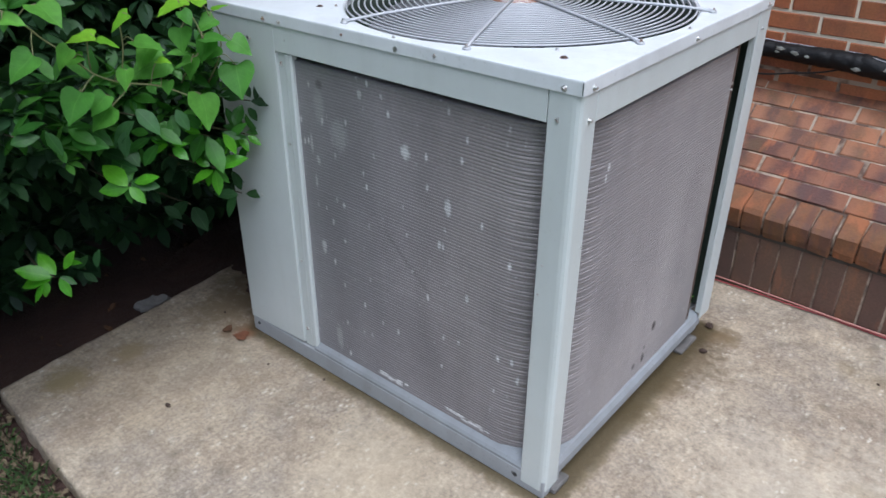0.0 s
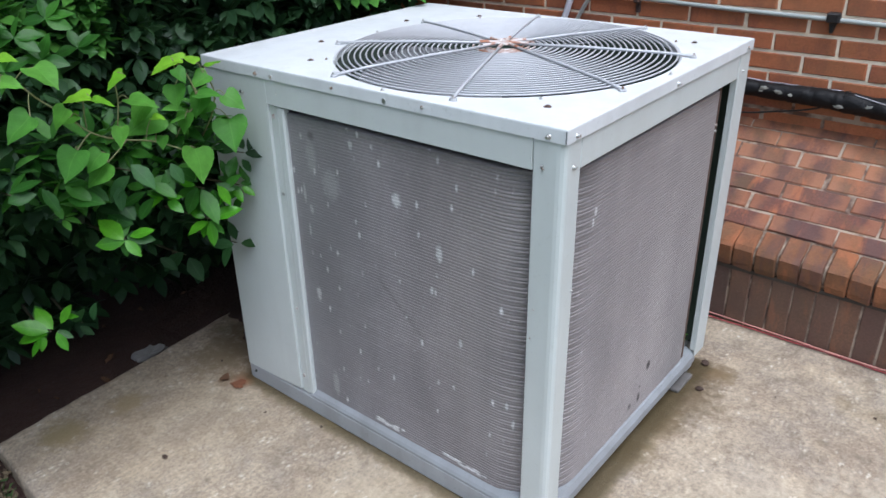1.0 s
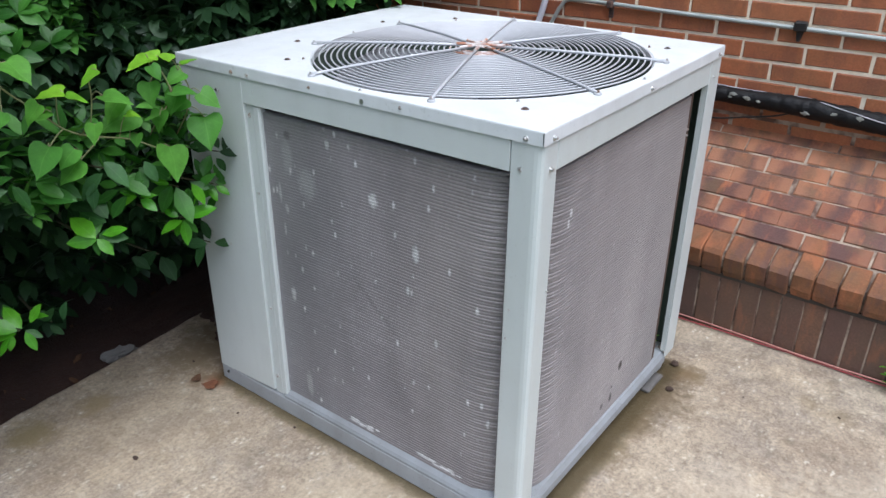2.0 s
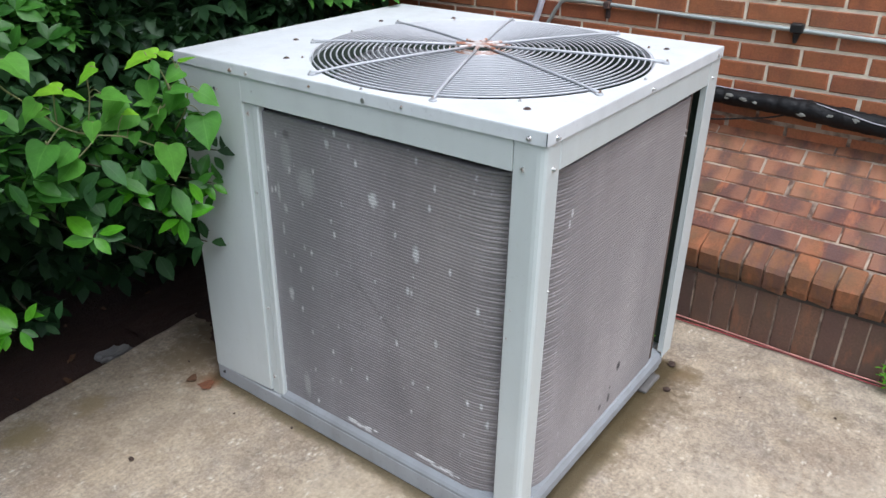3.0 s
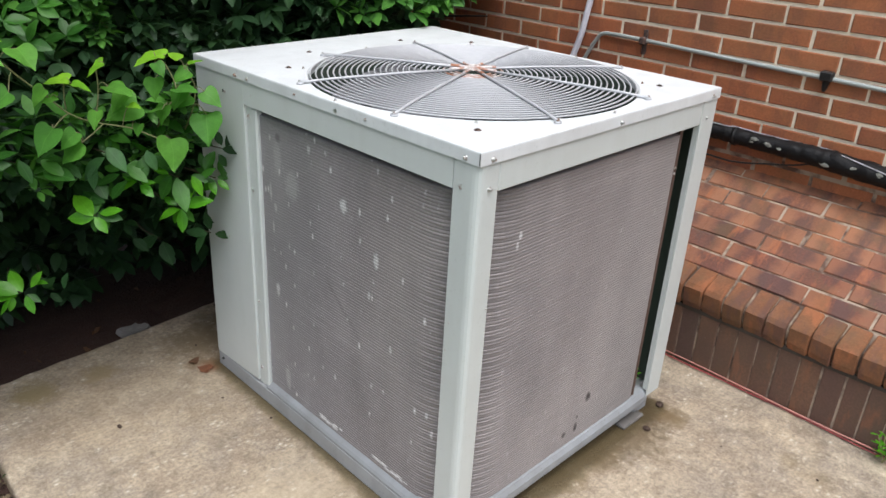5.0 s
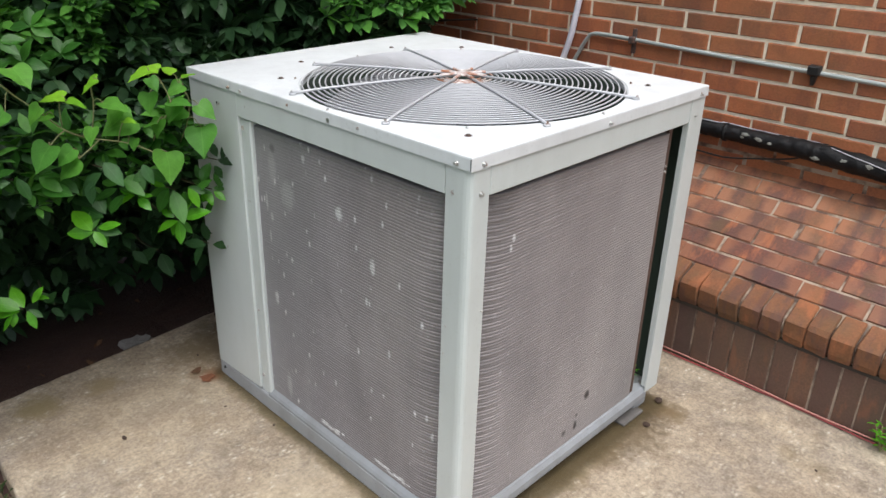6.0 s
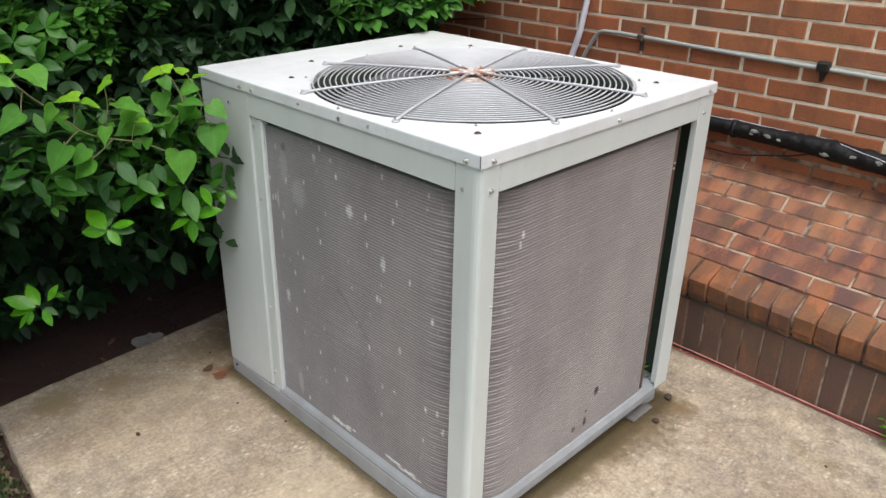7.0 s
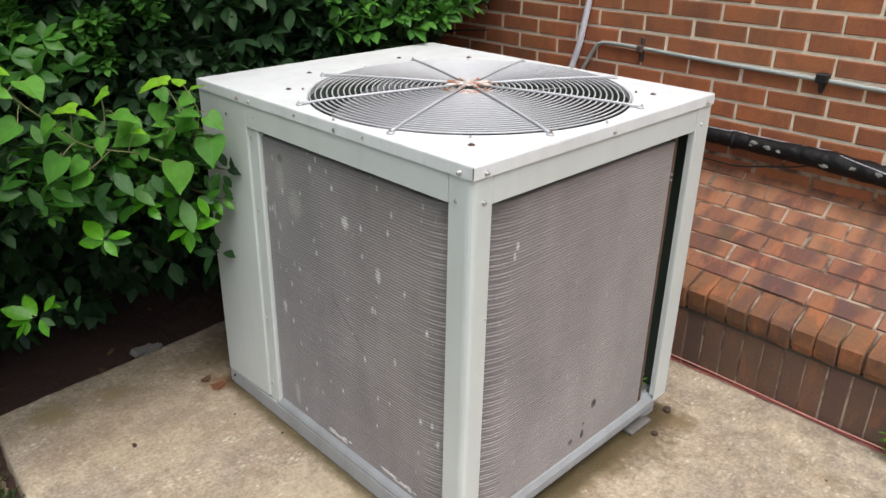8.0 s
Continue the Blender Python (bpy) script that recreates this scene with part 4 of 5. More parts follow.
# ---- pipes and cables on the wall ----
def build_pipes():
    rnd = random.Random(12)
    line = thing("refrigerant_line", (0, 1.55, 0.6), "black foam-wrapped pipe line with torn pale patches on the brick wall", "pipe")
    pts = curve_points([(-1.3, 1.561, 0.709), (-0.75, 1.559, 0.704), (-0.32, 1.558, 0.700), (-0.12, 1.555, 0.698), (0.06, 1.553, 0.699), (0.26, 1.552, 0.688), (0.5, 1.552, 0.680), (1.2, 1.554, 0.672)], 40)
    bm = bmesh.new()
    sweep(bm, pts, lambda u: 0.0275 + 0.0055 * min(1, max(0, (u - 0.42) / 0.2)) + 0.0018 * noise.noise((u * 46, 1, 4)), 20)
    for v in bm.verts:
        v.co += 0.0028 * Vector(noise.noise_vector((v.co.x * 55, v.co.y * 70, v.co.z * 70)))
        v.co += 0.0025 * Vector(noise.noise_vector((v.co.x * 24, v.co.y * 22, v.co.z * 22)))
    body = part("foam_sleeve", bm, FOAM, line, smooth=True)
    for x0, z0, n in ((-0.147, 0.711, 2), (-0.096, 0.703, 2), (-0.052, 0.702, 1), (0.084, 0.697, 1), (0.188, 0.697, 2), (0.268, 0.694, 3)):
        for k in range(n):
            x, z, size = x0 + rnd.uniform(-0.012, 0.012), z0 + rnd.uniform(-0.009, 0.007), rnd.uniform(0.004, 0.0085) * (1.2 if k == 0 else 0.8)
            bm = bmesh.new()
            bmesh.ops.create_icosphere(bm, subdivisions=2, radius=size)
            for v in bm.verts:
                v.co = Vector((v.co.x * 1.3, v.co.y * 0.3, v.co.z * 0.75)) * (1 + 0.9 * noise.noise(v.co * 160 + Vector((x * 50, 0, 0))))
                v.co += Vector((x, 1.526 - 0.0055 * min(1, max(0, (x + 0.25) / 0.5)), z))
            part("torn_patch", bm, TAPE, body, "torn whitish patch")
    for x in (-0.235, 0.1):
        bm = bmesh.new()
        sweep(bm, [(x, 1.556, 0.699), (x + 0.012, 1.556, 0.699)], 0.0325, 18)
        part("tape_band", bm, FOAM, line, smooth=True)
    # wires along it
    bm = sweep(bmesh.new(), curve_points([(-1.0, 1.545, 0.736), (-0.32, 1.545, 0.729), (-0.24, 1.555, 0.731), (-0.15, 1.578, 0.722), (0.0, 1.58, 0.722), (0.08, 1.568, 0.727), (0.14, 1.537, 0.726), (0.24, 1.524, 0.712), (0.4, 1.517, 0.694), (0.9, 1.519, 0.686)], 8), 0.0017, 6)
    solo("thin_wire", bm, PALE_WIRE, "pale thin wire lying along the black pipe line", "wire", smooth=True)
    bm = sweep(bmesh.new(), curve_points([(-1.0, 1.55, 0.63), (-0.31, 1.545, 0.612), (-0.2, 1.54, 0.615), (-0.1, 1.545, 0.634), (0.0, 1.555, 0.655), (0.09, 1.572, 0.69)], 8), 0.0032, 6)
    solo("black_cable", bm, CABLE, "thin black cable below the pipe line", "cable", smooth=True)

    # conduit with its strap and its clamp
    cond = thing("wall_conduit", (-0.3, WALL_Y - 0.02, 0.95), "thin galvanised conduit running along the brick wall", "conduit")
    pts = curve_points([(-1.06, 1.585, 0.60), (-1.0, 1.584, 0.70), (-0.905, 1.584, 0.878), (-0.872, 1.584, 0.932), (-0.85, 1.584, 0.953), (-0.80, 1.584, 0.959), (-0.66, 1.584, 0.957), (-0.3, 1.584, 0.947), (0.02, 1.584, 0.942), (0.4, 1.584, 0.935), (1.4, 1.584, 0.92)], 8)
    part("conduit_tube", sweep(bmesh.new(), pts, 0.0078, 12), CONDUIT, cond, smooth=True)
    strap = bmesh.new()
    block(strap, (-0.672, 1.588, 0.905), (-0.654, 1.596, 0.995), 0.002)
    block(strap, (-0.676, 1.566, 0.942), (-0.650, 1.594, 0.968), 0.004)
    part("strap", strap, RUST, cond, "rusty strap")
    clamp = bmesh.new()
    block(clamp, (-0.012, 1.562, 0.93), (0.042, 1.594, 0.972), 0.006)
    block(clamp, (-0.002, 1.575, 0.885), (0.03, 1.594, 0.935), 0.006)
    for v in clamp.verts:
        v.co.x, v.co.z = 0.015 + (v.co.x - 0.015) * 0.74, 0.945 + (v.co.z - 0.945) * 0.76
        if v.co.z < 0.912:
            v.co.x = 0.012 + (v.co.x - 0.012) * 0.5
    part("clamp", clamp, CABLE, cond, "black rubber clamp")

    riser = curve_points([(-0.82, 1.58, 2.2), (-0.85, 1.58, 1.6), (-0.885, 1.578, 1.25), (-0.911, 1.575, 1.113), (-0.925, 1.572, 1.027), (-0.941, 1.57, 0.937), (-0.97, 1.57, 0.848), (-1.0, 1.55, 0.74), (-1.03, 1.55, 0.62)], 8)
    solo("flexible_conduit", sweep(bmesh.new(), riser, 0.0125, 12), PVC, "pale grey flexible conduit rising up the brick wall", "conduit", smooth=True)

    for dy, dz, ph in ((0.0, 0.004, 0), (0.006, 0.011, 2)):
        pts = [(x, 1.168 + dy + 0.004 * math.sin(x * 7 + ph) + 0.003 * noise.noise((x * 9, ph, 0)), dz + 0.003 + 0.003 * abs(noise.noise((x * 6, 3, ph)))) for x in np.linspace(-2.0, 2.6, 120)]
        solo("red_wire", sweep(bmesh.new(), pts, 0.0023, 6), PINK_WIRE if ph else RED_WIRE, "thin faded red wire along the foot of the wall", "wire", "red wires", smooth=True)


# ---- plants ----
def leaf_shape(length, width, droop=0.12, fold=0.18):
    """Vertices and faces of a pointed oval leaf along +x, folded at its midrib."""
    rows = ((0.18, 0.62), (0.42, 1.0), (0.68, 0.82), (0.87, 0.4))
    vs, fs = [(0, 0, 0)], []
    for u, w in rows:
        z = -droop * length * u * u
        for s in (-1, 0, 1):
            vs.append((u * length, s * w * width / 2, z + (fold * w * width / 2 if s else 0)))
    vs.append((length, 0, -droop * length * 1.05))
    fs += [(0, 2, 1), (0, 3, 2)]
    for r in range(3):
        a = 1 + 3 * r
        fs += [(a, a + 1, a + 4, a + 3), (a + 1, a + 2, a + 5, a + 4)]
    fs += [(10, 11, 13), (11, 12, 13)]
    return vs, fs


def heart_mesh(name, size, mat, seed):
    """A heart-shaped leaf, its stalk at the origin, tip along +x."""
    rnd = random.Random(seed)
    bm = bmesh.new()
    half = ((-0.035, 0.12), (-0.075, 0.25), (-0.03, 0.37), (0.10, 0.435), (0.30, 0.43), (0.52, 0.33), (0.72, 0.19), (0.88, 0.07))
    mid = [(0.0, 0), (0.02, 0), (0.08, 0), (0.2, 0), (0.36, 0), (0.54, 0), (0.72, 0), (0.88, 0)]
    bend, cup = rnd.uniform(0.1, 0.28), rnd.uniform(0.1, 0.3)
    def at(x, y):
        return bm.verts.new((x * size, y * size, size * (cup * abs(y) - bend * max(x, 0) ** 2 + 0.035 * math.sin(9 * x + 7 * y + seed))))
    centre = [at(x, 0) for x, _ in mid]
    tip = at(1.0, 0)
    for s in (-1, 1):
        rim = [at(x, s * y) for x, y in half]
        inner = [at((x + m[0]) / 2, s * y * 0.5) for (x, y), m in zip(half, mid)]
        for k in range(7):
            bm.faces.new((centre[k], centre[k + 1], inner[k + 1], inner[k]))
            bm.faces.new((inner[k], inner[k + 1], rim[k + 1], rim[k]))
        bm.faces.new((centre[7], tip, inner[7]))
        bm.faces.new((inner[7], tip, rim[7]))
    return finish(name, bm, mat, True)


def turn_to(direction, roll):
    """A rotation that takes +x to direction with the leaf's face up, rolled about it."""
    d = Vector(direction).normalized()
    side = Vector((0, 0, 1)).cross(d)
    if side.length < 0.05:
        side = Vector((0, 1, 0))
    side.normalize()
    up = d.cross(side)
    return Matrix((d, side, up)).transposed() @ Matrix.Rotation(roll, 3, "X")


def facing(tip, roll, lift=0.0):
    """A leaf that faces the open side of the hedge: tip's turn from level, roll towards the sky, both in degrees."""
    side, up, out = Vector((0.69, 0.723, 0)), Vector((-0.305, 0.291, 0.906)), Vector((0.655, -0.625, 0.422))
    d = (side * math.cos(radians(tip)) + up * math.sin(radians(tip)) + out * lift).normalized()
    face = (out - d * out.dot(d)).normalized()
    edge = d.cross(face)
    face = face * math.cos(radians(roll)) + edge * math.sin(radians(roll)) * (1 if edge.z > 0 else -1)
    return Matrix((d, face.cross(d), face)).transposed()


def hedge_front(y, z):
    """How far the hedge's foliage reaches towards +x."""
    x = -0.99 if y < -0.02 else -1.15 - 0.1 * min(1, max(0, y / 0.25))
    if z > 0.93:
        k = min(1, (z - 0.93) / 0.12)
        if y < 0.55:
            x -= 0.30 * k
        else:
            x += 0.10 * min(1, (y - 0.55) / 0.3) * k - 0.22 * min(1, max(0, y - 0.95) / 0.3)
    if z < 0.62 and y < 0:
        x -= 0.55 * (0.62 - z)
    # unseen overhang, added to shade the panel and the leaves below
    if z > 1.4:
        x += (0.36 if y < 0.3 else 0.2) * min(1, (z - 1.4) / 0.4) * (1 if z < 2.2 else max(0, 1 - (z - 2.2) / 0.5))
    return x + 0.07 * noise.noise((y * 3.1, z * 3.1, 2)) + 0.05 * noise.noise((y * 9, z * 9, 6))


def hedge_bottom(y):
    return 0.45 + 0.07 * noise.noise((y * 4, 1, 1)) - 0.06 * min(1, max(0, -y - 0.3) / 0.3)


def build_hedge():
    rnd = random.Random(21)
    hedge = thing("hedge", (-1.7, 0.3, -0.05), "dense dark evergreen hedge with glossy leaves and bright young shoots", "hedge")
    # stems and limbs
    stems = []
    for y in (-1.3, -0.75, -0.2, 0.35, 0.9, 1.35):
        bx = -2.25 + rnd.uniform(-0.1, 0.1)
        bm = sweep(bmesh.new(), curve_points([(bx, y, -0.08), (bx + rnd.uniform(-0.05, 0.05), y + 0.04, 0.4), (bx + 0.08, y - 0.05, 0.9), (bx + rnd.uniform(-0.1, 0.1), y, 1.6)], 5), lambda u: 0.032 * (1 - 0.75 * u), 8)
        trunk = part("trunk", bm, BARK, hedge, smooth=True)
        for k in range(2, 7):
            z0 = 0.3 + 0.17 * k
            yy = y + rnd.uniform(-0.4, 0.4)
            end = Vector((hedge_front(yy, max(0.5, z0 + 0.12)) - 0.06, yy, max(0.5, z0 + rnd.uniform(0.02, 0.22))))
            midp = (Vector((bx, y, z0)) + end) / 2 + Vector((0, rnd.uniform(-0.06, 0.06), rnd.uniform(-0.05, 0.08)))
            part("branch", sweep(bmesh.new(), curve_points([(bx, y, z0), midp, end], 5), lambda u: 0.011 * (1 - 0.8 * u), 6), BARK, trunk, smooth=True)
    # whorls of leaves at the twig ends
    shapes = [leaf_shape(1.0, w, d, f) for w, d, f in ((0.50, 0.10, 0.2), (0.56, 0.18, 0.25), (0.46, 0.05, 0.15), (0.53, 0.25, 0.3))]
    verts, faces, singles = [], [], []

    def whorl(c, out, size, n, single, fresh):
        nonlocal verts, faces
        spin = rnd.uniform(0, 6.28)
        o = Vector(out).normalized()
        e1 = o.cross(Vector((0.3, 0.2, 1))).normalized()
        e2 = o.cross(e1)
        for k in range(n):
            t = spin + 2 * math.pi * k / n + rnd.uniform(-0.35, 0.35)
            lean = rnd.uniform(0.35, 1.1)
            d = o * lean + (e1 * math.cos(t) + e2 * math.sin(t)) * rnd.uniform(0.8, 1.1) + Vector((0, 0, rnd.uniform(-0.35, 0.1)))
            m = turn_to(d, rnd.uniform(-0.5, 0.5))
            L = size * rnd.uniform(0.75, 1.2)
            base = Vector(c) + d.normalized() * 0.006
            if single:
                singles.append((base, m, L, fresh))
            else:
                vs, fs = shapes[rnd.randrange(4)]
                off = len(verts)
                for v in vs:
                    verts.append(tuple(base + m @ (Vector(v) * L)))
                faces.extend(tuple(i + off for i in f) for f in fs)

    # near shoots, leaf by leaf: kind, depth, then for each leaf its foot, which way its tip points, its length
    def shoot(kind, x, *leaves):
        for y, z, tip, size in leaves:
            singles.append((Vector((x, y, z)), facing(tip, rnd.uniform(5, 40), rnd.uniform(-0.2, 0.3)), size * 1.2, kind))
            if kind in (1, 2) and z < 1.0:
                behind = Vector((x - 0.012, y + 0.006, z + rnd.uniform(-0.006, 0.006)))
                singles.append((behind, facing(tip + rnd.choice((-42, 38)), rnd.uniform(10, 55), rnd.uniform(-0.3, 0.2)), size * 0.95, 2 if rnd.random() < 0.6 else kind))

    def twig(x, y, z):
        part("twig", sweep(bmesh.new(), curve_points([(x - 0.3, y + 0.05, z - 0.06), (x - 0.12, y + 0.01, z - 0.02), (x, y, z)], 4), lambda u: 0.004 - 0.0025 * u, 6), TWIG, hedge, smooth=True)

    for foot in ((-0.932, -0.38, 0.673), (-0.937, -0.25, 0.745), (-0.932, -0.155, 0.64), (-0.94, -0.15, 0.72), (-0.952, -0.04, 0.69), (-0.932, -0.025, 0.778), (-0.932, -0.33, 0.825),
                 (-1.002, -0.045, 0.508), (-1.03, -0.185, 0.52), (-1.052, -0.552, 0.462), (-1.072, -0.47, 0.438), (-0.952, -0.58, 0.845), (-0.952, -0.47, 0.825)):
        twig(*foot)
    shoot(1, -0.93, (-0.385, 0.672, 134, 0.066), (-0.382, 0.668, -177, 0.058), (-0.382, 0.671, -49, 0.044), (-0.369, 0.676, 11, 0.051))
    shoot(2, -0.94, (-0.369, 0.676, -13, 0.053), (-0.348, 0.696, 155, 0.067), (-0.342, 0.703, 120, 0.058), (-0.33, 0.70, 60, 0.05))
    shoot(1, -0.935, (-0.264, 0.734, -160, 0.042), (-0.256, 0.724, -36, 0.04), (-0.217, 0.753, 27, 0.042))
    shoot(2, -0.945, (-0.282, 0.778, -34, 0.058), (-0.263, 0.738, 121, 0.04), (-0.24, 0.79, -80, 0.05), (-0.30, 0.76, -150, 0.05), (-0.215, 0.79, -30, 0.05))
    shoot(1, -0.93, (-0.161, 0.635, -158, 0.05), (-0.149, 0.637, 24, 0.065), (-0.158, 0.634, -82, 0.053), (-0.169, 0.648, 149, 0.036), (-0.119, 0.72, -59, 0.051))
    shoot(2, -0.935, (-0.16, 0.723, -68, 0.082), (-0.17, 0.73, -120, 0.06), (-0.13, 0.71, -100, 0.055), (-0.10, 0.70, 40, 0.05))
    shoot(1, -0.95, (-0.062, 0.691, -53, 0.04), (-0.036, 0.684, -36, 0.036))
    shoot(2, -0.95, (-0.014, 0.686, 102, 0.053), (-0.05, 0.70, 120, 0.05), (-0.07, 0.72, 70, 0.05), (-0.04, 0.66, -120, 0.045))
    shoot(0, -0.93, (-0.025, 0.778, -9, 0.052), (-0.013, 0.779, 62, 0.053), (-0.024, 0.786, 113, 0.039), (-0.036, 0.764, -56, 0.034), (-0.05, 0.79, 160, 0.05))
    shoot(3, -0.93, (-0.335, 0.815, -137, 0.064), (-0.328, 0.84, -45, 0.062), (-0.232, 0.813, -62, 0.046), (-0.36, 0.80, -100, 0.05))
    shoot(3, -1.0, (-0.056, 0.506, 171, 0.056), (-0.061, 0.507, -126, 0.057))
    shoot(0, -1.0, (-0.034, 0.502, -4, 0.047), (-0.045, 0.517, 107, 0.047))
    shoot(0, -1.03, (-0.179, 0.509, -60, 0.062), (-0.258, 0.541, -36, 0.044), (-0.19, 0.53, -140, 0.06))
    shoot(1, -1.05, (-0.547, 0.466, 125, 0.056), (-0.527, 0.472, 56, 0.045), (-0.557, 0.465, 160, 0.068), (-0.562, 0.46, -177, 0.064), (-0.542, 0.455, -66, 0.044), (-0.577, 0.456, -125, 0.043))
    shoot(3, -1.07, (-0.444, 0.431, 79, 0.04))
    shoot(0, -1.07, (-0.479, 0.432, -36, 0.034), (-0.49, 0.449, 47, 0.036), (-0.47, 0.44, 140, 0.04))
    shoot(2, -0.95, (-0.582, 0.852, 21, 0.055), (-0.592, 0.834, 16, 0.047), (-0.474, 0.831, -30, 0.055), (-0.474, 0.802, -6, 0.068), (-0.52, 0.84, -60, 0.05), (-0.43, 0.82, -40, 0.05))
    for x, y, z, tip in ((-0.93, -0.50, 1.15, 90), (-0.93, -0.46, 1.10, 60), (-0.95, -0.55, 1.18, 120), (-0.96, -0.42, 1.17, 70), (-0.94, -0.53, 1.09, 150), (-0.97, -0.60, 1.12, 100), (-0.98, -0.36, 1.10, 80)):
        shoot(2, x, *((y, z, tip + turn + rnd.uniform(-20, 20), rnd.uniform(0.034, 0.048)) for turn in (-110, -60, -10, 45, 100)))
    # older whorls just behind them; the low ones take the shade-darkened green
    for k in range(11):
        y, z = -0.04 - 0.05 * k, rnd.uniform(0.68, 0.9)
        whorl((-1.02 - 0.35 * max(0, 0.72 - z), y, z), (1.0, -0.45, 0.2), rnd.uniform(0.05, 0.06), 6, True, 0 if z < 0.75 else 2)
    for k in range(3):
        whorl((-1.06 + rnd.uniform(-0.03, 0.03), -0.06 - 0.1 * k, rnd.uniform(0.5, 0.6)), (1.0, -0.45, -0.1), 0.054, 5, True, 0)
    # the mass behind, layer on layer
    # past y -0.7 and above 1.4 m: unseen growth added to block light
    for k in range(5200):
        y = rnd.uniform(-2.4, 1.52)
        zb = hedge_bottom(y)
        z = rnd.uniform(zb, 1.85) if k % 4 else rnd.uniform(1.5, 2.7)
        depth = rnd.choice((0.01, 0.03, 0.06, 0.12, 0.2, 0.32)) * rnd.uniform(0.7, 1.3)
        if z < 0.68 and -0.66 < y < 0 and rnd.random() < (0.96 if y > -0.38 else 0.6):
            continue
        if z < 0.70 and y < 0:
            depth += 0.26 + 0.5 * rnd.random()
        elif z < 0.85 and y < 0:
            depth += 0.15 * rnd.random()
        x = hedge_front(y, z) - depth
        if x > -1.13 and y > -0.06 and z < 1.02 or y > 0.9 and z < 1.05:
            continue
        whorl((x, y, z), (1, -0.25, 0.35 + rnd.uniform(-0.3, 0.3)), rnd.uniform(0.05, 0.068), 6, False, 0)
    # underside; an unseen top and a far flank added to keep light out
    for k in range(900):
        y = rnd.uniform(-2.4, 1.5)
        x = rnd.uniform(-2.2, -1.1)
        top = rnd.random() < 0.45
        z = 2.6 + rnd.uniform(-0.08, 0.08) if top else hedge_bottom(y) + rnd.uniform(-0.02, 0.14)
        if x > -1.5 and not top and -0.7 < y < 0:
            x -= 0.45
        if x > -1.2 and y > -0.06:
            x -= 0.2
        whorl((x, y, z), (0.3, -0.1, 1 if top else -0.4), 0.07, 6, False, 0)
    # low leaves added as a dark backdrop under the hedge
    for k in range(900):
        whorl((rnd.uniform(-2.3, -1.75), rnd.uniform(-1.5, 0.9), rnd.uniform(0.04, 0.62)), (1, -0.3, 0.2), 0.085, 6, False, 0)
    for k in range(3000):
        x, y, z = rnd.uniform(-2.1, -1.36), rnd.uniform(-0.7, 1.5), rnd.uniform(0.6, 1.5)
        if y < 0.9 or z > 1.08 or x < -1.7:
            whorl((x, y, z), (1, -0.3, 0.3), 0.075, 6, False, 0)
    for k in range(2800):
        whorl((rnd.uniform(-2.35, -2.0), rnd.uniform(-2.4, 1.5), rnd.uniform(-0.02, 2.6)), (-1, 0, 0.3), 0.1, 6, False, 0)
    # younger, lighter growth along the top of the view
    old, verts, faces = (verts, faces), [], []
    for k in range(10):
        y = 0.45 + 0.062 * k
        whorl((hedge_front(y, 1.07) + 0.03, y, 1.06 + rnd.uniform(-0.03, 0.05)), (1, -0.3, 0.7), 0.066, 6, False, 1)
    for k in range(9):
        whorl((-1.22 + 0.019 * k, 0.92 + 0.02 * k, 1.07 + 0.006 * k + rnd.uniform(-0.015, 0.025)), (1, 0.1, 0.7), 0.06, 5, False, 1)
    for k in range(760):
        if k < 500:
            y, z, out = rnd.uniform(-0.75, 0.25), rnd.uniform(1.04, 1.32), 0.03
        elif k < 730:
            y, z, out = rnd.uniform(0.2, 1.2), rnd.uniform(1.07, 1.35), 0.03
        else:
            y, z, out = rnd.uniform(-0.55, -0.05), rnd.uniform(0.74, 0.92), 0.0
        gap = noise.noise((y * 6, z * 7, 4))
        if gap < -0.12 and k < 730:
            continue
        whorl((hedge_front(y, z) + out * rnd.random() + 0.03 * gap, y, z), (rnd.uniform(0.3, 1), rnd.uniform(-0.6, 0.2), rnd.uniform(0.5, 1.3)), rnd.uniform(0.036, 0.062), rnd.choice((5, 6, 7)), False, 0)
    young = bpy.data.meshes.new("young_foliage")
    young.from_pydata(verts, [], faces)
    young.materials.append(YOUNG_MASS)
    young.polygons.foreach_set("use_smooth", [True] * len(faces))
    tagged(hang(new("young_foliage", young), hedge), "fresher mid-green foliage", kind="stuff")
    verts, faces = old
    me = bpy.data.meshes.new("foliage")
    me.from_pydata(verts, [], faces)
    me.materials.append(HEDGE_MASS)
    me.polygons.foreach_set("use_smooth", [True] * len(faces))
    mass = new("foliage", me)
    hang(mass, hedge)
    tagged(mass, "deep green glossy foliage", kind="stuff")
    kinds = {}
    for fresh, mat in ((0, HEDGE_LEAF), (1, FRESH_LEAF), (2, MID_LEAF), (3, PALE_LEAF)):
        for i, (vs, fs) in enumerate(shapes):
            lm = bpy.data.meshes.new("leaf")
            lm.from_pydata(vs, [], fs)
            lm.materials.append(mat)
            lm.polygons.foreach_set("use_smooth", [True] * len(fs))
            kinds[fresh, i] = lm
    for base, m, L, fresh in singles[:298]:
        piece("leaf", kinds[fresh, rnd.randrange(4)], hedge, base, m.to_euler(), (L, L, L))


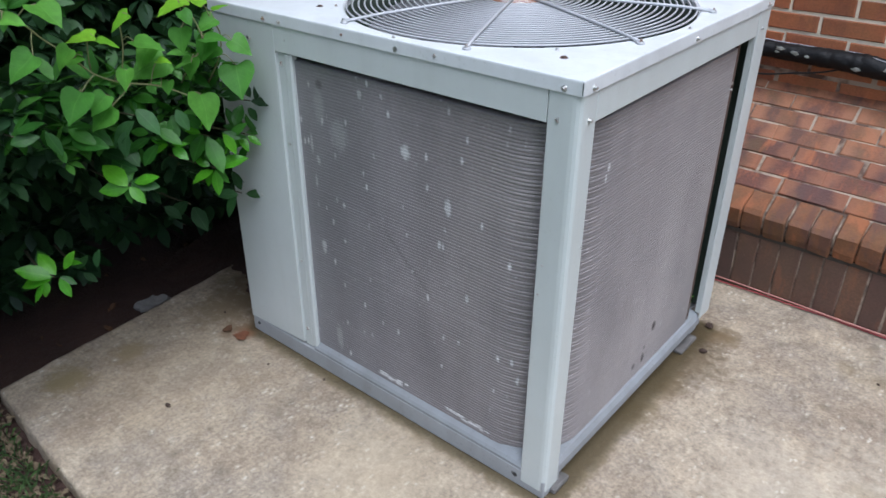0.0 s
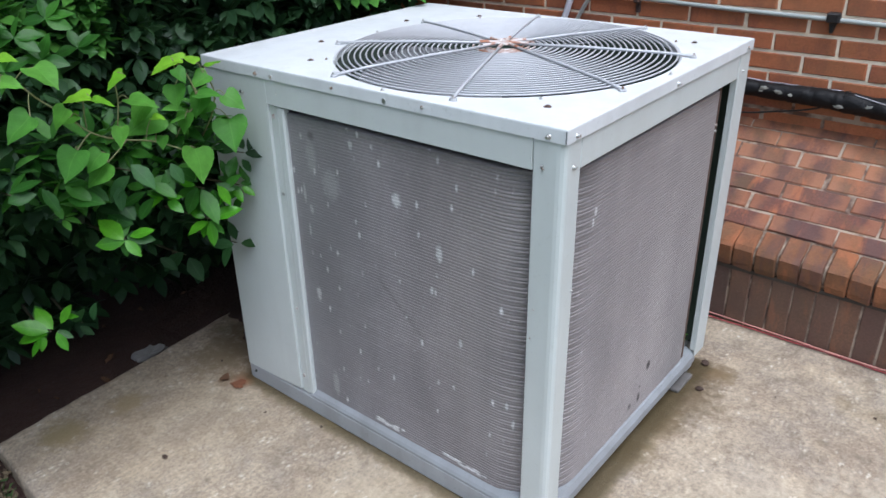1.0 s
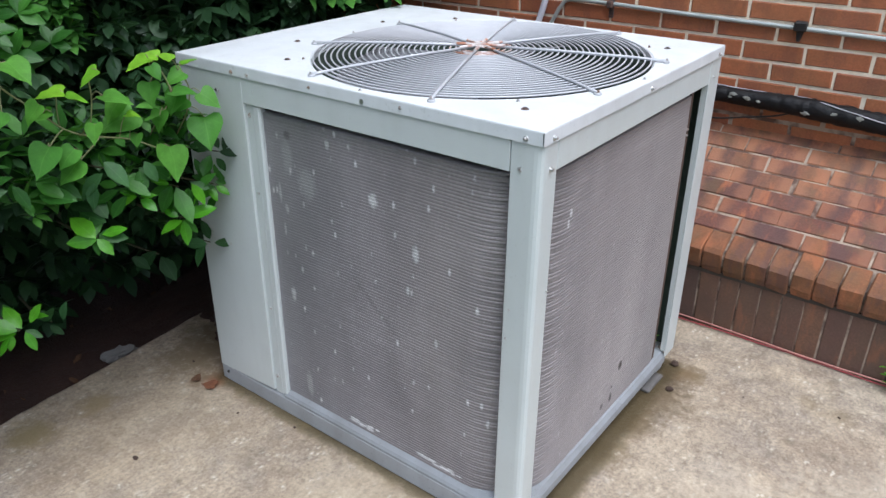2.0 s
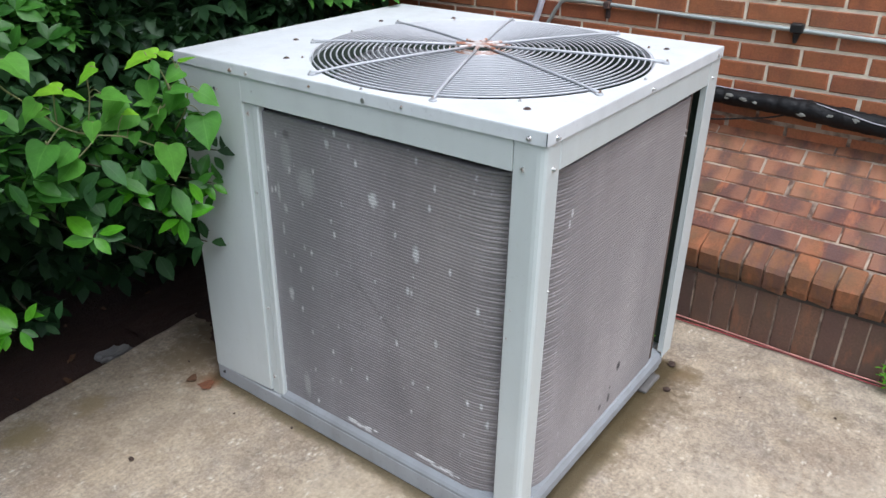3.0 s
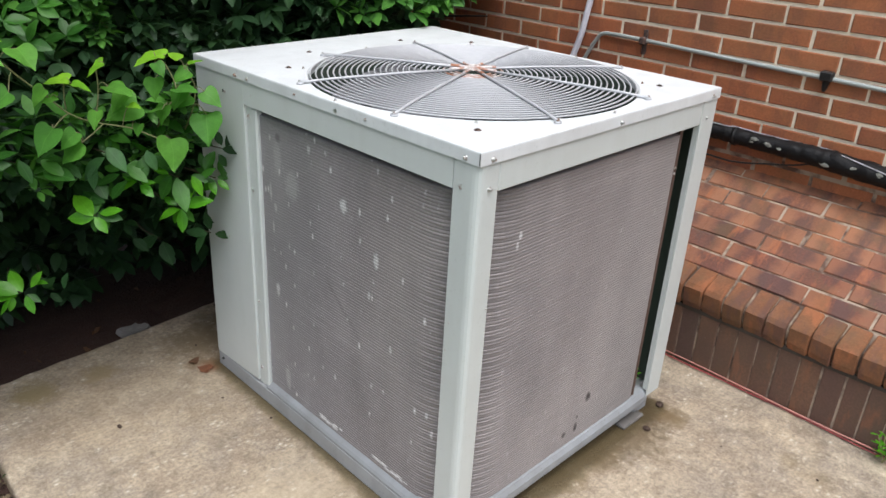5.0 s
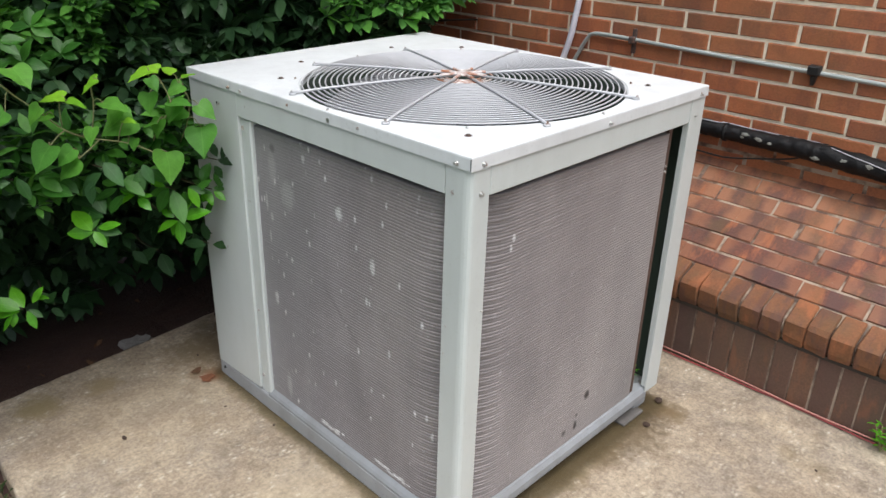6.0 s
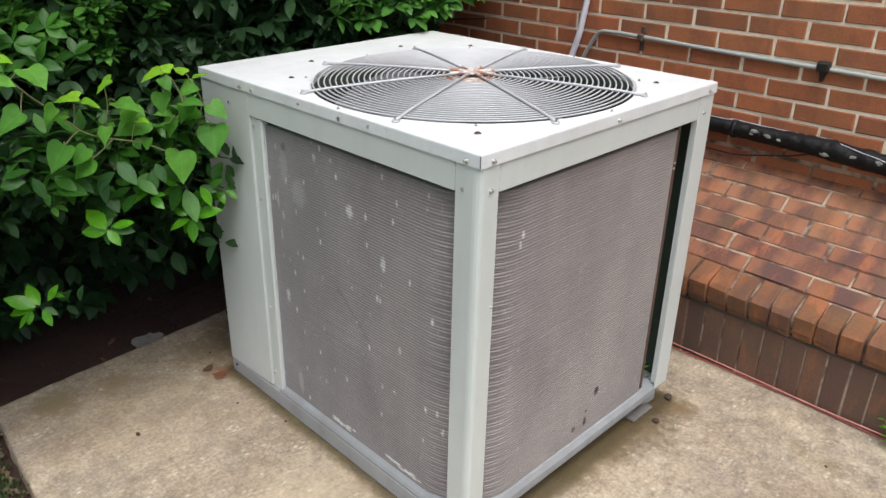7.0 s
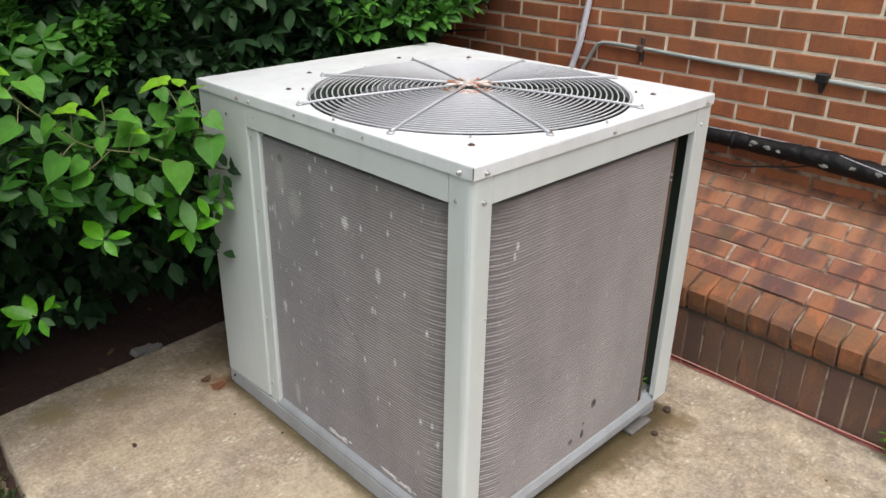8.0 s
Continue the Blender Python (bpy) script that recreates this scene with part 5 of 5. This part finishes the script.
def build_vine():
    vine = thing("vine", (-1.0, -0.3, 0.9), "bright green vine with heart-shaped leaves climbing through the hedge", "vine")
    rnd = random.Random(17)
    old = [heart_mesh("leaf", 1.0, VINE_LEAF, s) for s in range(5)]
    young = [heart_mesh("leaf", 1.0, VINE_TIP, 9 + s) for s in range(3)]
    nodes = []

    def stem(radius, *pts):
        line = curve_points(pts, 6)
        nodes.extend(line)
        part("stem", sweep(bmesh.new(), line, radius, 6), STEM, vine, smooth=True)

    def leaves(kinds, x, *rows):
        """Each leaf: its foot along the hedge and its height, the tip's turn, its length, its roll to the sky."""
        for y, z, tip, size, roll in rows:
            m = facing(tip, roll + rnd.uniform(-6, 6), rnd.uniform(-0.15, 0.3))
            foot = Vector((x + rnd.uniform(-0.015, 0.015), y, z))
            piece("leaf", rnd.choice(kinds), vine, foot, m.to_euler(), (size * 1.1, size * rnd.uniform(1.12, 1.3), size))
            node = min(nodes, key=lambda p: (p - foot).length)
            part("stalk", sweep(bmesh.new(), curve_points([node, (node + foot) / 2 + Vector((0, 0, 0.008)), foot], 4), 0.0012, 5), STEM, vine, smooth=True)

    stem(0.002, (-1.05, -0.70, 1.16), (-0.915, -0.563, 1.101), (-0.915, -0.488, 1.026), (-0.915, -0.447, 0.985), (-0.915, -0.411, 0.944), (-0.915, -0.376, 0.92), (-0.915, -0.332, 0.902), (-0.915, -0.265, 0.879), (-0.915, -0.197, 0.838))
    stem(0.0016, (-0.915, -0.405, 0.94), (-0.91, -0.425, 0.93), (-0.905, -0.447, 0.913))
    stem(0.0016, (-0.915, -0.332, 0.902), (-0.905, -0.36, 0.888), (-0.9, -0.393, 0.87))
    stem(0.0016, (-0.93, -0.405, 0.945), (-0.92, -0.408, 0.977), (-0.915, -0.405, 1.012))
    stem(0.0016, (-0.94, -0.337, 0.914), (-0.92, -0.33, 0.983), (-0.915, -0.33, 1.036))
    stem(0.0018, (-1.02, -0.16, 0.83), (-0.94, -0.17, 0.90), (-0.92, -0.14, 0.95), (-0.92, -0.16, 1.02), (-0.93, -0.19, 1.05))
    stem(0.0018, (-1.02, -0.08, 0.82), (-0.94, -0.09, 0.90), (-0.92, -0.09, 0.96), (-0.92, -0.11, 1.0))
    leaves(old, -0.89, (-0.531, 1.012, -137, 0.062, 15), (-0.56, 1.082, -10, 0.04, 40), (-0.458, 1.009, -131, 0.045, 20), (-0.428, 0.983, -161, 0.038, 40),
           (-0.45, 0.916, -112, 0.068, 8), (-0.396, 0.873, -140, 0.067, 12), (-0.404, 0.9, -126, 0.05, 20), (-0.355, 0.944, -99, 0.042, 15), (-0.498, 1.100, -37, 0.06, 50))
    leaves(young, -0.895, (-0.403, 1.021, -176, 0.052, 52), (-0.324, 1.051, -147, 0.048, 48), (-0.397, 1.011, -13, 0.042, 62), (-0.547, 1.125, -6, 0.03, 40), (-0.275, 0.942, -4, 0.03, 56))
    leaves(old, -0.905, (-0.242, 0.936, -151, 0.078, 12), (-0.265, 0.979, -127, 0.066, 30), (-0.174, 0.838, -76, 0.08, 48), (-0.079, 0.888, -83, 0.076, 4), (-0.105, 0.998, -149, 0.046, 30),
           (-0.107, 0.938, -149, 0.058, 22), (-0.172, 0.922, -108, 0.048, 25), (-0.08, 0.949, -38, 0.053, 20), (-0.25, 0.89, -97, 0.03, 20), (-0.13, 0.96, -120, 0.055, 30))
    leaves(old, -0.90, (-0.197, 0.995, -92, 0.05, 12), (-0.15, 0.965, -4, 0.056, 55), (-0.191, 0.92, -168, 0.041, 60), (-0.201, 1.035, -56, 0.036, 40), (-0.315, 0.993, -15, 0.062, 58))
    leaves(young, -0.905, (-0.191, 1.048, -156, 0.052, 42), (-0.166, 1.047, 167, 0.036, 40), (-0.124, 1.03, 145, 0.034, 50), (-0.101, 1.015, 28, 0.034, 60))


def build_small():
    rnd = random.Random(31)
    # dead leaves on the pad
    for x, y, r, size, mat, label in ((-1.14, -0.086, 2.0, 0.036, DEAD_LEAF, "small curled brown leaf lying on the concrete"),
                                      (-1.07, -0.062, 3.6, 0.048, RUSSET_LEAF, "crumpled russet leaf lying beside the cabinet's foot")):
        me = heart_mesh("dead_leaf", size, mat, int(r * 10))
        for v in me.vertices:
            v.co.z = abs(v.co.z) * 0.35 + 0.006 * noise.noise((v.co.x * 70, v.co.y * 70, r))
            v.co.y *= 1 + 0.5 * noise.noise((v.co.x * 60, 3, r))
        ob = new("dead_leaf", me)
        ob.location, ob.rotation_euler = (x, y, 0.005), (0.0, 0.0, r)
        tagged(ob, label, "leaf", "dead leaves")
    for x, y, s in ((0.003, 0.895, 0.85), (0.041, 0.762, 0.7)):
        bm = bmesh.new()
        bmesh.ops.create_icosphere(bm, subdivisions=2, radius=0.013 * s)
        for v in bm.verts:
            v.co = Vector((v.co.x * 1.25, v.co.y, v.co.z * 0.75)) * (1 + 0.35 * noise.noise(v.co * 110 + Vector((x * 99, 0, 0))))
            v.co += Vector((x, y, 0.0085 * s))
        solo("dry_pod", bm, POD, "small dry brown seed pod on the concrete", "seed pod", "seed pods")
    bm = bmesh.new()
    bmesh.ops.create_icosphere(bm, subdivisions=2, radius=0.0075)
    for v in bm.verts:
        v.co = Vector((v.co.x * 1.3, v.co.y * 0.8, v.co.z * 0.4 + 0.004)) * (1 + 0.3 * noise.noise(v.co * 120))
    ob = solo("pebble", bm, POD, "small dark pebble on the concrete pad", "stone")
    ob.location = (-0.978, -0.394, 0.001)
    tagged(ob, "small dark pebble on the concrete pad", "stone", "pebbles")
    for x, y, k in ((-0.911, -0.104, 0.5), (-0.731, -0.047, 0.6), (-1.233, -0.024, 0.55), (0.48, 0.93, 0.6), (0.23, 0.86, 0.35)):
        copy_thing(ob, pose(x, y, 0.001, 0, 0, 300 * x) @ Matrix.Scale(k, 4))
    # flat stone by the pad's edge
    bm = bmesh.new()
    bmesh.ops.create_icosphere(bm, subdivisions=3, radius=0.08)
    for v in bm.verts:
        v.co = Vector((v.co.x * 0.42, v.co.y * 0.72, max(-0.012, min(0.01, v.co.z)))) * (1 + 0.6 * noise.noise(v.co * 24))
    ob = solo("flat_stone", bm, STONE, "flat grey stone half sunk in the soil beside the pad", "stone")
    ob.location, ob.rotation_euler = (-1.53, -0.11, -0.043), (0.05, 0.1, -0.25)
    ob.scale = (0.8, 0.85, 0.9)
    # weed at the foot of the wall
    weed = thing("weed", (0.575, 1.15, 0), "small pale green weed sprouting at the foot of the wall", "weed")
    lv, lf = leaf_shape(1.0, 0.32, 0.2, 0.2)
    lm = bpy.data.meshes.new("weed_leaf")
    lm.from_pydata(lv, [], lf)
    lm.materials.append(FRESH_LEAF)
    for s in range(6):
        t = s * 1.05
        top = Vector((0.575 + 0.03 * math.cos(t), 1.145 + 0.02 * math.sin(t), 0.07 + 0.02 * rnd.random()))
        part("stem", sweep(bmesh.new(), [(0.575, 1.15, 0), (0.575 + 0.012 * math.cos(t), 1.147, 0.04), top], 0.0012, 5), STEM, weed)
        for k in range(7):
            u = 0.35 + 0.65 * k / 6
            p = Vector((0.575, 1.15, 0)).lerp(top, u)
            m = turn_to((math.cos(t + k * 2.2), math.sin(t + k * 2.2), 0.35), 0)
            piece("leaf", lm, weed, p, m.to_euler(), (0.024, 0.024, 0.024))
    copy_thing(weed, pose(-0.062, 0.792, 0.088, 0, 0, 70) @ Matrix.Scale(0.75, 4))
    # litter and grass by the pad's corner
    def scatter(name, mat, label, n, size, box2, upright):
        verts, faces = [], []
        for _ in range(n):
            x, y = rnd.uniform(box2[0], box2[1]), rnd.uniform(box2[2], box2[3])
            if x > pad_left(y) - 0.03 and y > pad_front(x) - 0.03:
                continue
            shape = leaf_shape(1.0, 0.07 if upright else 0.42, 0.3, 0.3)
            d = Vector((rnd.uniform(-1, 1), rnd.uniform(-1, 1), rnd.uniform(0.8, 2.2) if upright else rnd.uniform(-0.1, 0.3)))
            m = turn_to(d, rnd.uniform(-0.6, 0.6))
            L = size * rnd.uniform(0.5, 1.3)
            off = len(verts)
            verts.extend(tuple(Vector((x, y, -0.045 + 0.012 * rnd.random())) + m @ (Vector(v) * L)) for v in shape[0])
            faces.extend(tuple(i + off for i in f) for f in shape[1])
        me = bpy.data.meshes.new(name)
        me.from_pydata(verts, [], faces)
        me.materials.append(mat)
        tagged(new(name, me), label, "ground cover", kind="stuff")
    scatter("leaf_litter", STRAW, "dry tan leaf litter beside the pad", 3600, 0.022, (-1.7, -0.3, -1.15, -0.66), False)
    scatter("brown_litter", DEAD_LEAF, "brown leaf litter on the soil under the hedge", 70, 0.035, (-2.1, -1.3, -1.3, 0.9), False)
    scatter("grass", GRASS, "short green grass beside the pad", 3600, 0.04, (-1.7, -0.2, -1.2, -0.71), True)


build_condenser()
build_pipes()
build_hedge()
build_vine()
build_small()
build_foot()
build_wall()
